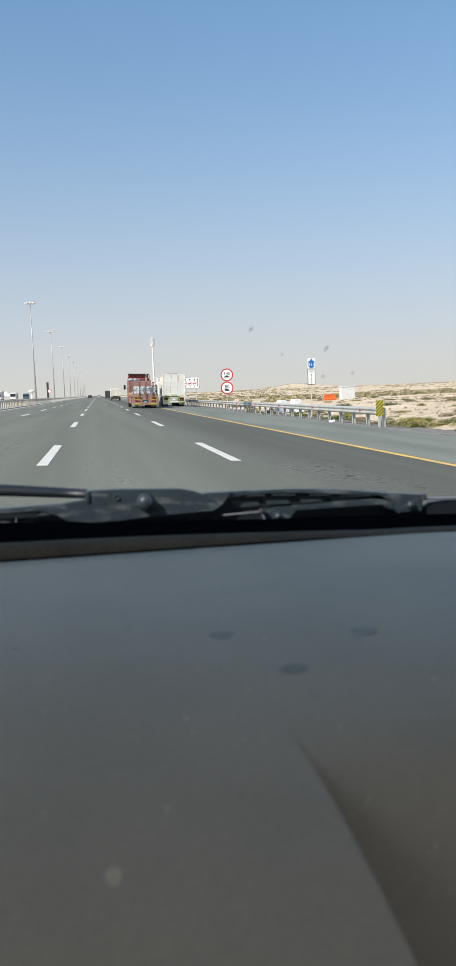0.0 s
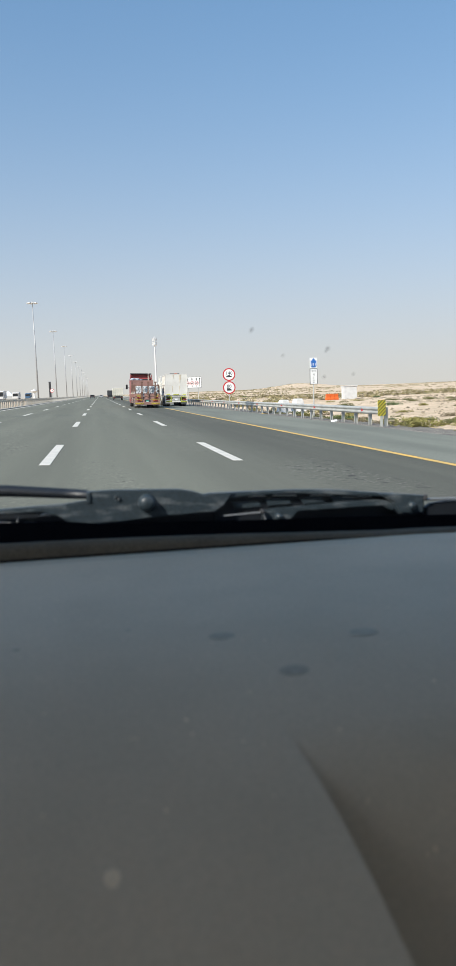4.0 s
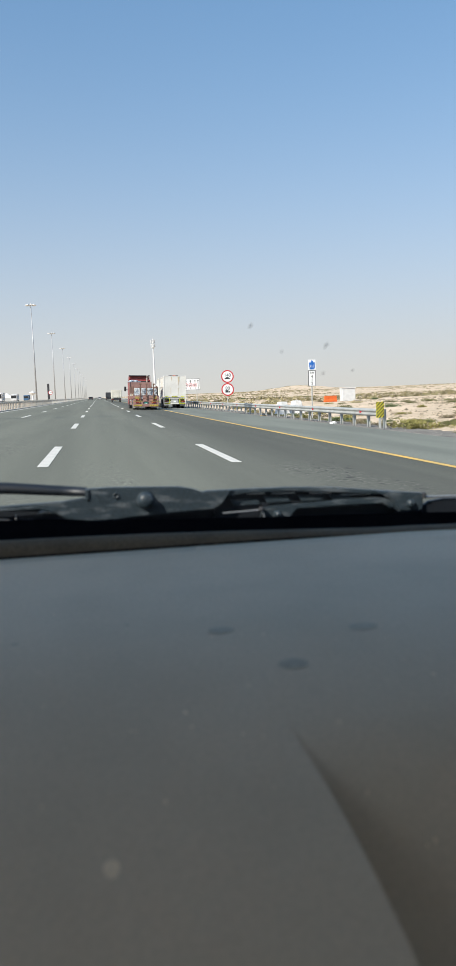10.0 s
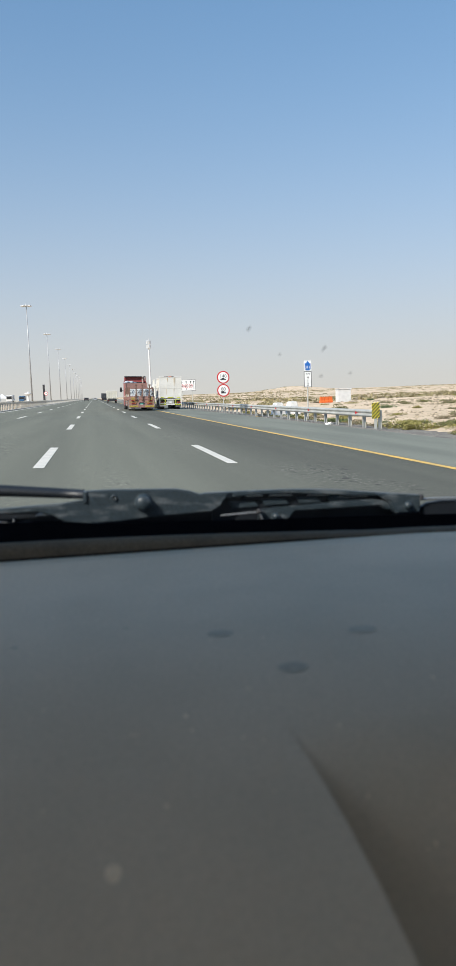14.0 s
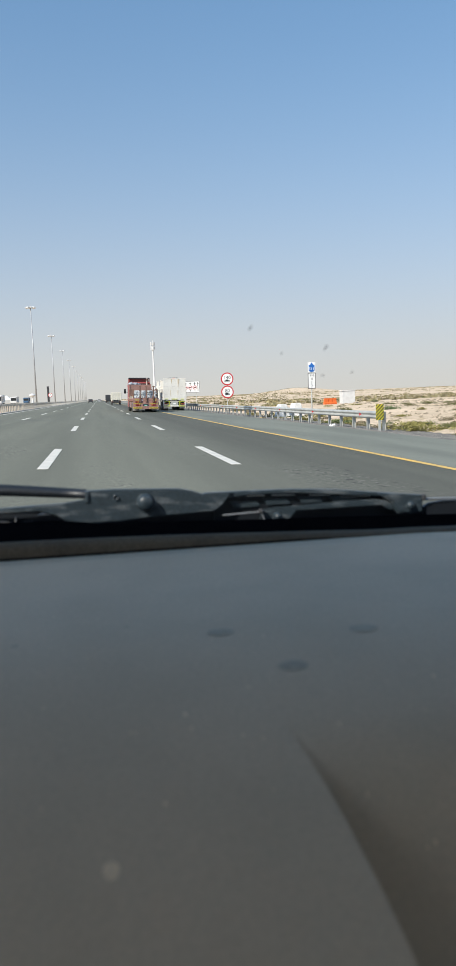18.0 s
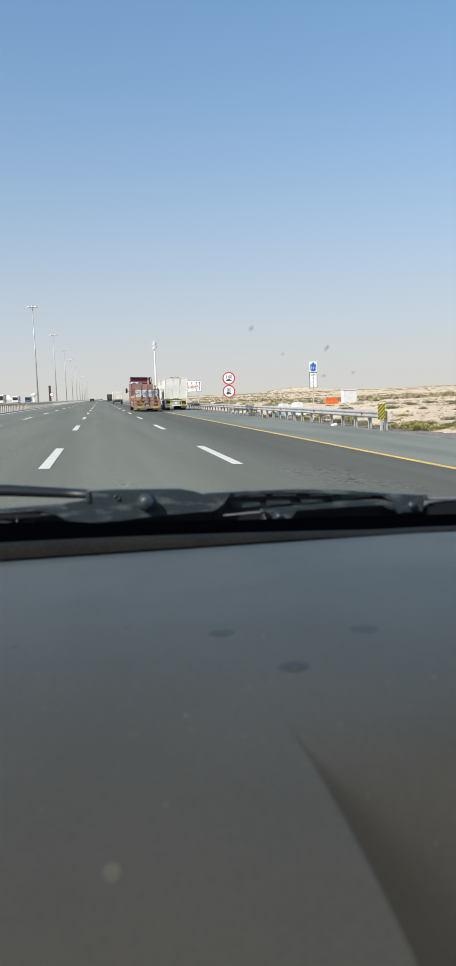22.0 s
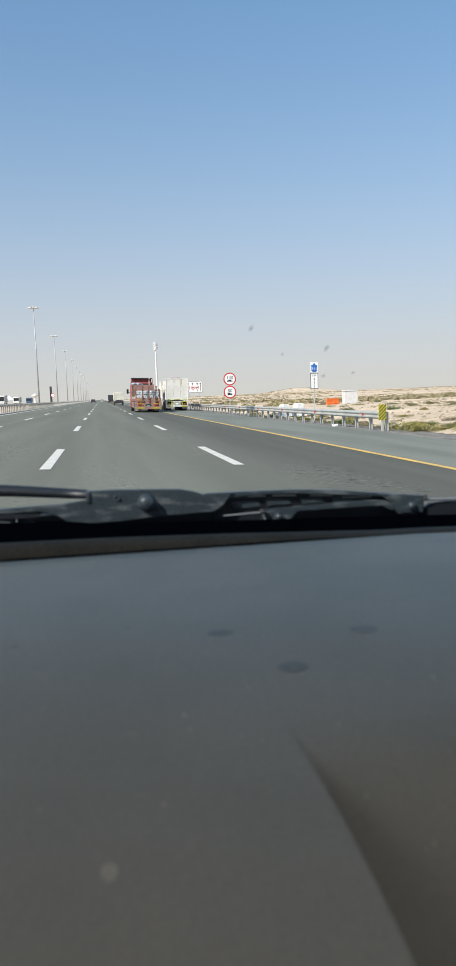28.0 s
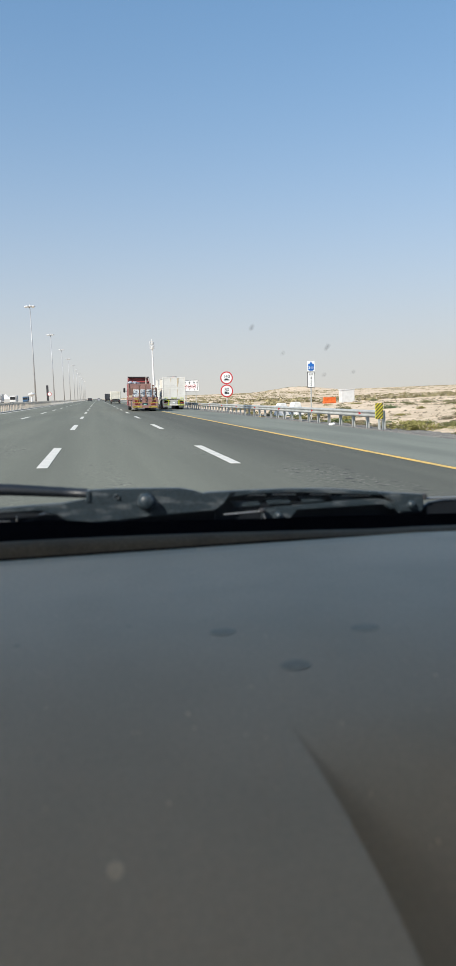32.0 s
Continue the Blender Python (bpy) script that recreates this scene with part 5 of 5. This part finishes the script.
# ---- the car round the camera ----
CAR = pose(0, 0, 1.25, 0, TILT, 0)
car = thing("car", "grey car on the motorway with dusty dashboard and parked wipers", "car", CAR)


def ramp01(a, b, v):
    t = max(0.0, min(1.0, (v - a) / (b - a)))
    return t * t * (3 - 2 * t)


def edge_z(x):
    """The height of the dashboard's far edge below the eye."""
    return -0.2107 + 0.0390 * x - 0.004 * ramp01(0.43, 0.6, x)


def fold_x(y):
    return 0.1265 + 0.175 * max(0.0, 0.54 - y) - 0.28 * max(0.0, 0.54 - y) ** 2


def dash_z(x, y, low=None):
    """The height of the dashboard's top; low tells which side of the fold is meant."""
    d = 1.088 - y
    z = edge_z(x) - 0.02 * d - 0.40 * max(0.0, d - 0.35) ** 2
    if low is None:
        low = x > fold_x(y)
    return z - (ramp01(0.555, 0.36, y) * (0.002 + 0.36 * max(0.0, 0.555 - y)) if low else 0.0)


bm = bmesh.new()
DY = axis_steps([(0.08, 0.66, 0.02), (0.66, 1.088, 0.04)])
sides = []
for low, x0, x1, n in ((False, -1.0, None, 24), (True, None, 0.70, 16)):
    patch = []
    for y in DY:
        f = fold_x(y)
        a, b = (x0, f) if x1 is None else (f, x1)
        patch.append([bm.verts.new((lerp(a, b, i / n), y, dash_z(lerp(a, b, i / n), y, low))) for i in range(n + 1)])
    for j in range(len(DY) - 1):
        for i in range(n):
            bm.faces.new((patch[j][i], patch[j][i + 1], patch[j + 1][i + 1], patch[j + 1][i]))
    sides.append(patch)
for j in range(len(DY) - 1):
    if DY[j] < 0.55:
        bm.faces.new([bm.verts.new(v.co) for v in (sides[0][j][-1], sides[1][j][0], sides[1][j + 1][0], sides[0][j + 1][-1])])
grid = [l + r[1:] for l, r in zip(*sides)]
DX = [v.co.x for v in grid[-1]]
fold = [bm.verts.new((x, 1.094, dash_z(x, 1.088) - 0.02)) for x in DX]
front = [bm.verts.new((v.co.x, 0.06, v.co.z - 0.25)) for v in grid[0]]
for i in range(len(DX) - 1):
    bm.faces.new((grid[-1][i], grid[-1][i + 1], fold[i + 1], fold[i]))
    bm.faces.new((front[i], front[i + 1], grid[0][i + 1], grid[0][i]))
dashboard = part("dashboard", bm, DASH, car, "smooth grey-beige dashboard top with dust and smudges", True)

# grained trim behind the dashboard edge, thinning out to one side
bm = bmesh.new()
TX = axis_steps([(-1.0, 0.72, 0.03)])
prev = None
for x in TX:
    lo = edge_z(x) - 0.012
    hi = -0.1912 - 0.040 * (x - 0.2) ** 2 * (1 if x < 0.2 else 0.45)
    hi = max(hi, edge_z(x) + 0.003)
    pr = [(1.093, lo), (1.096, lerp(lo, hi, 0.35)), (1.100, lerp(lo, hi, 0.75)), (1.108, hi - 0.001), (1.122, hi), (1.14, hi - 0.006), (1.15, hi - 0.05)]
    row = [bm.verts.new((x, y, z)) for y, z in pr]
    if prev:
        for i in range(len(row) - 1):
            bm.faces.new((prev[i], row[i], row[i + 1], prev[i + 1]))
    prev = row
part("grained_trim", bm, GRAIN, car, "grained black vinyl trim strip", True)
bm = bmesh.new()
prev = None
for x in TX:
    top = lerp(-0.1850, -0.1800, ramp01(0.0, -0.06, x)) + 0.0010 * ramp01(0.2, 0.45, x)
    row = [bm.verts.new((x, y, z)) for y, z in ((1.17, -0.50), (1.18, -0.26), (1.20, top), (1.23, top - 0.004), (1.30, top - 0.10), (1.34, -0.5))]
    if prev:
        for i in range(len(row) - 1):
            bm.faces.new((prev[i], row[i], row[i + 1], prev[i + 1]))
    prev = row
part("cowl", bm, BLACK, car, "black cowl under the wipers", True)

# wipers parked on the cowl
YW = 1.25
arm = part("wiper_arm", plate([(-0.60, -0.172), (-0.154, -0.166), (-0.06, -0.1600), (-0.021, -0.1545), (-0.0215, -0.141), (0.02, -0.1395), (0.12, -0.1402), (0.142, -0.144), (0.158, -0.1495),
                               (0.166, -0.1475), (0.205, -0.1465), (0.190, -0.168), (0.176, -0.1770), (0.08, -0.1835), (0.02, -0.1900), (-0.030, -0.1925), (-0.048, -0.190), (-0.068, -0.179), (-0.095, -0.1715), (-0.154, -0.1735), (-0.60, -0.180)], YW - 0.006, YW + 0.008, 0.002), WIPER, car, "dusty blue-black painted wiper arm")
part("pivot_cap", lathe([(0.001, -0.0190), (0.0095, -0.0185), (0.0116, -0.0155), (0.0124, -0.006), (0.0140, -0.004), (0.0142, 0.004)], "y", 24), WIPER, arm, "round pivot cap", True).matrix_basis = Matrix.Translation((0.068, YW - 0.004, -0.1595))
part("rivet", lathe([(0.0018, 0.001), (0.0038, -0.002), (0.0046, 0.001), (0.0048, 0.004)], "y", 16), WIPER, arm, "", True).matrix_basis = Matrix.Translation((0.0225, YW - 0.007, -0.1515))
blade = bmesh.new()
prev = None
for k in range(16):
    t = k / 15
    x = lerp(-0.62, -0.022, t)
    zt = lerp(-0.1285, -0.1395, max(0, (x + 0.16) / 0.14)) if x > -0.16 else -0.1285 - 0.02 * (x + 0.16) ** 2
    zb = zt - lerp(0.0185, 0.0150, max(0, (x + 0.16) / 0.14))
    zm = (zt + zb) / 2
    row = [blade.verts.new((x, YW + y, z)) for y, z in ((0.008, zt), (-0.001, zt - 0.003), (-0.005, zm), (-0.002, zb + 0.002), (0.008, zb))]
    if prev:
        for i in range(4):
            blade.faces.new((prev[i], row[i], row[i + 1], prev[i + 1]))
    prev = row
blade.faces.new(prev)
part("wiper_blade", blade, WIPER_RUBBER, arm, "smooth dark wiper blade", True)
part("end_clip", box(-0.0245, -0.0185, YW - 0.009, YW + 0.008, -0.158, -0.141, 0.001), WIPER, arm)

arm2 = part("wiper_arm", plate([(0.168, -0.1485), (0.228, -0.1462), (0.30, -0.1448), (0.37, -0.1462), (0.433, -0.1515), (0.476, -0.1545), (0.470, -0.160), (0.40, -0.1560), (0.30, -0.1510), (0.24, -0.1525), (0.195, -0.157), (0.182, -0.166), (0.172, -0.163)], YW + 0.000, YW + 0.012, 0.0015), WIPER, car, "second blue-black wiper arm with slots")
part("arm_floor", plate([(0.178, -0.160), (0.24, -0.1515), (0.30, -0.150), (0.47, -0.158), (0.485, -0.185), (0.44, -0.200), (0.18, -0.200)], YW + 0.014, YW + 0.02), WIPER_RUBBER, arm2)
for x0, x1, z0, z1 in ((0.232, 0.262, -0.1555, -0.1535), (0.272, 0.312, -0.1555, -0.1535), (0.335, 0.372, -0.1565, -0.1550), (0.388, 0.44, -0.1595, -0.1585)):
    part("slot_edge", plate([(x0, z0), (x1, z0 - 0.0004), (x1 - 0.002, z1 - 0.0004), (x0 + 0.002, z1)], YW + 0.008, YW + 0.013), ROD, arm2)
for x0, x1, z in ((0.208, 0.255, -0.1690), (0.262, 0.305, -0.1655), (0.32, 0.36, -0.1640), (0.372, 0.41, -0.1635)):
    part("slot", plate([(x0 - 0.004, z + 0.005), (x1 - 0.006, z + 0.005), (x1, z - 0.004), (x0 + 0.004, z - 0.006)], YW + 0.010, YW + 0.0135, 0.001), WIPER, arm2)
part("blade_carrier", plate([(0.255, -0.1770), (0.278, -0.1735), (0.34, -0.1700), (0.40, -0.1655), (0.445, -0.1640), (0.470, -0.1665), (0.478, -0.1800), (0.470, -0.1815), (0.455, -0.1740), (0.40, -0.1760), (0.34, -0.1790), (0.312, -0.1800), (0.300, -0.1930), (0.252, -0.1960)], YW - 0.004, YW + 0.006, 0.002), WIPER, arm2, "dark blade carrier")
part("bracket", plate([(0.447, -0.1535), (0.480, -0.1545), (0.523, -0.1575), (0.5245, -0.184), (0.518, -0.1872), (0.482, -0.1868), (0.476, -0.182), (0.470, -0.168)], YW - 0.010, YW + 0.004, 0.003), WIPER, arm2, "bracket with a bolt")
for x, z, r in ((0.5015, -0.1735, 0.0068), (0.2785, -0.1865, 0.0058)):
    part("bolt", lathe([(0.001, -0.0135), (r * 0.75, -0.0130), (r, -0.009), (r * 1.1, 0.004)], "y", 18), WIPER, arm2, "", True).matrix_basis = Matrix.Translation((x, YW - 0.004, z))
part("hinge_pin", rod((0.2505, YW - 0.012, -0.1760), (0.2575, YW - 0.012, -0.1940), 0.0014, None, 8), ROD, arm2)
part("hinge_knob", lathe([(0.001, -0.005), (0.0035, -0.004), (0.0042, 0.0), (0.0042, 0.006)], "y", 14), DARK, arm2).matrix_basis = Matrix.Translation((0.2515, YW - 0.012, -0.1775))
part("steel_rod", rod((0.190, YW - 0.008, -0.1830), (0.250, YW - 0.010, -0.1785), 0.0012, None, 8), ROD, arm2)
part("end_knob", box(0.5225, 0.5285, YW - 0.011, YW - 0.002, -0.166, -0.156, 0.0015), DARK, arm2)
part("steel_rod", rod((0.524, YW - 0.004, -0.1645), (0.80, YW + 0.004, -0.1640), 0.0021, None, 8), ROD, arm2, "bare steel rod")
part("wiper_blade", plate([(0.528, -0.1790), (0.540, -0.1720), (0.565, -0.1685), (0.70, -0.1690), (0.80, -0.1700), (0.80, -0.200), (0.53, -0.200)], YW + 0.0, YW + 0.010, 0.002), WIPER_RUBBER, arm2)
# flat dark sheet added to black out the gaps behind the arms
part("dark_infill", plate([(-0.60, -0.176), (-0.10, -0.1735), (-0.06, -0.184), (0.06, -0.178), (0.17, -0.170), (0.25, -0.162), (0.48, -0.168), (0.53, -0.180), (0.80, -0.185), (0.80, -0.24), (-0.60, -0.24)], YW + 0.022, YW + 0.03), WIPER_RUBBER, car, "added dark infill sheet behind the wiper arms")
part("linkage", plate([(-0.60, -0.186), (-0.156, -0.186), (-0.134, -0.190), (-0.110, -0.1885), (-0.085, -0.1925), (-0.06, -0.204), (-0.60, -0.210)], YW + 0.010, YW + 0.018, 0.002), WIPER, car, "wiper linkage in the shade of the cowl")
# a bracket, then two pale plates painted in for reflection smears on the linkage
for x0, x1, z0, z1 in ((-0.170, -0.137, -0.195, -0.187), (-0.124, -0.086, -0.1925, -0.1890), (-0.098, -0.057, -0.1785, -0.1755)):
    part("bracket_and_glint", plate([(x0, z0), (x1, lerp(z0, z1, 0.35)), (x1 - 0.004, z1), (x0 + 0.006, z1)], YW + 0.004, YW + 0.009, 0.001), ROD, car, "steel bracket and pale reflection smears on the wiper linkage")
part("linkage_stud", rod((-0.131, YW + 0.004, -0.197), (-0.130, YW + 0.004, -0.180), 0.0016, 0.0008, 8), ROD, car)

# dust and smudges on the dashboard
def fleck(x, y, rx, ry, mat, name):
    bm = bmesh.new()
    seg = 14
    ring = [bm.verts.new((x + rx * math.cos(6.2832 * k / seg), y + ry * math.sin(6.2832 * k / seg), 0)) for k in range(seg)]
    for v in ring:
        v.co.z = dash_z(v.co.x, v.co.y) + 0.0004
    mid = bm.verts.new((x, y, dash_z(x, y) + 0.0007))
    for k in range(seg):
        bm.faces.new((ring[k], ring[(k + 1) % seg], mid))
    return part(name, bm, mat, dashboard)


for x, y, rx, ry in ((0.106, 0.712, 0.0125, 0.010), (0.235, 0.690, 0.0140, 0.010), (0.153, 0.624, 0.0130, 0.010), (-0.080, 0.722, 0.004, 0.003), (0.021, 0.752, 0.003, 0.003)):
    fleck(x, y, rx, ry, SMUDGE, "smudge")
for x, y, r in ((0.110, 0.595, 0.0022), (0.057, 0.565, 0.0018), (0.0005, 0.427, 0.0048), (0.258, 0.585, 0.0016)):
    fleck(x, y, r, r * 1.4, DUST, "dust_fleck")
speck = random.Random(11)
for k in range(46):
    y = speck.uniform(0.42, 1.02)
    x = speck.uniform(-0.12, 0.46) * y
    r = speck.uniform(0.0005, 0.0014)
    fleck(x, y, r, r * 1.3, DUST, "dust_fleck")

# dark seam between the dashboard and the trim
bm = bmesh.new()
prev = None
for x in axis_steps([(-0.9, 0.40, 0.05)]):
    h = 0.0024 * ramp01(0.42, 0.25, x)
    row = [bm.verts.new((x, 1.0890, edge_z(x) - 0.002)), bm.verts.new((x, 1.0905, edge_z(x) + h))]
    if prev:
        bm.faces.new((prev[0], row[0], row[1], prev[1]))
    prev = row
part("seam", bm, BLACK, dashboard)

# windscreen, with insect marks
G0, G1 = Vector((0, 1.165, -0.205)), Vector((0, 0.745, 0.425))
bm = bmesh.new()
q = [bm.verts.new(v) for v in ((-1.0, *G0.yz), (0.72, *G0.yz), (0.66, *G1.yz), (-0.94, *G1.yz))]
bm.faces.new(q)
screen = part("windscreen", bm, GLASS, car, "clear windscreen with insect marks")
screen.visible_shadow = False
gd = (G1 - G0).normalized()
for i, (sx, sz, w, h) in enumerate(((0.1875, 0.0887, 0.0022, 0.0042), (0.2279, 0.0570, 0.0014, 0.0026), (0.2857, 0.0652, 0.0022, 0.0052), (0.2821, 0.0301, 0.0026, 0.0022), (0.3212, 0.0342, 0.0017, 0.0026))):
    n_ = Vector((0, -gd.z, gd.y))
    ray = Vector((sx, 1.0, sz))
    d = G0.dot(n_) / ray.dot(n_)
    c = ray * (d - 0.002)
    bm = bmesh.new()
    r = random.Random(i)
    seg = 12
    ring = []
    for k in range(seg):
        a = 6.2832 * k / seg
        s = r.uniform(0.6, 1.1)
        ring.append(bm.verts.new(c + Vector((w * s * math.cos(a), 0, 0)) + gd * (h * s * math.sin(a)) + Vector((0.3 * h * math.sin(a), 0, 0))))
    f = bm.faces.new(ring)
    ext = bmesh.ops.extrude_face_region(bm, geom=[f])
    bmesh.ops.translate(bm, verts=[v for v in ext["geom"] if isinstance(v, bmesh.types.BMVert)], vec=n_ * -0.0004)
    part("insect_mark", bm, BUG, screen)

# plain cabin that closes the place round the camera
LW, RW = -0.90, 0.80


BODY = material("car_body_paint", (0.32, 0.32, 0.32), 0.35, 0.3, 0.04, 3, 60, 0.0)


def door(x0, x1, out):
    """The two doors of one side, with their lining, painted skin and window panes."""
    xo = x1 if out > 0 else x0
    for y0, y1 in ((-1.64, -0.565), (-0.555, 1.16)):
        b = box(x0, x1, y0, y1, -0.90, -0.14)
        box(x0, x1, y0, min(y1, 0.75), 0.39, 0.46, 0, b)
        box(x0, x1, y0, y0 + 0.07, -0.14, 0.39, 0, b)
        panel = part("door", b, LINING, car)
        s = box(min(xo + out * 0.002, xo + out * 0.03), max(xo + out * 0.002, xo + out * 0.03), y0, y1, -0.98, -0.15, 0.012)
        box(min(xo + out * 0.002, xo + out * 0.014), max(xo + out * 0.002, xo + out * 0.014), y0, min(y1, 0.70), 0.385, 0.455, 0, s)
        part("skin", s, BODY, panel, "grey painted door skin")
        part("handle", box(min(xo + out * 0.03, xo + out * 0.055), max(xo + out * 0.03, xo + out * 0.055), y0 + 0.10, y0 + 0.28, -0.26, -0.23, 0.008), BODY, panel)
        bm = bmesh.new()
        top = min(y1, 0.76)
        bm.faces.new([bm.verts.new((xo, y, z)) for y, z in ((y0 + 0.07, -0.14), (y1, -0.14), (top, 0.39), (y0 + 0.07, 0.39))])
        pane = part("pane", bm, GLASS, panel)
        pane.visible_shadow = False


part("headlining", box(LW, RW, -1.6, 0.75, 0.425, 0.455, 0.01), LINING, car)
part("roof", box(LW - 0.05, RW + 0.05, -1.66, 0.64, 0.458, 0.474, 0.006), BODY, car)
rear = box(LW, RW, -1.64, -1.6, -0.95, -0.10)
box(LW, RW, -1.64, -1.6, 0.38, 0.46, 0, rear)
part("rear_wall", rear, LINING, car)
part("floor_pan", box(LW, RW, -1.60, 0.9, -0.98, -0.94), LINING, car)
door(LW - 0.05, LW, -1)
door(RW, RW + 0.05, 1)
part("pillar", rod((LW, 1.16, -0.2), (LW + 0.03, 0.74, 0.43), 0.045, None, 10), LINING, car)
part("pillar", rod((RW, 1.16, -0.2), (RW - 0.02, 0.74, 0.43), 0.040, None, 10), LINING, car)
part("bulkhead", box(LW, RW, 1.12, 1.16, -0.95, -0.24), BLACK, car)
bonnet = plate([(1.36, -0.34), (1.8, -0.38), (2.3, -0.48), (2.45, -0.62), (2.45, -0.98), (1.36, -0.98)], LW, RW, 0.03)
bmesh.ops.transform(bonnet, verts=bonnet.verts, matrix=Matrix(((0, 1, 0, 0), (1, 0, 0, 0), (0, 0, 1, 0), (0, 0, 0, 1))))
bmesh.ops.recalc_face_normals(bonnet, faces=bonnet.faces)
part("bonnet", bonnet, BODY, car, "", False)
part("boot", box(LW - 0.02, RW + 0.02, -2.35, -1.66, -0.98, -0.16, 0.06), BODY, car)
for s_ in (LW + 0.02, RW - 0.02):
    for yy in (-1.35, 1.75):
        w_ = wheel(car, s_, yy, 0.33, 0.22, -1 if s_ < 0 else 1)
        w_.matrix_basis = Matrix.Translation((s_, yy, -1.25 + 0.33))
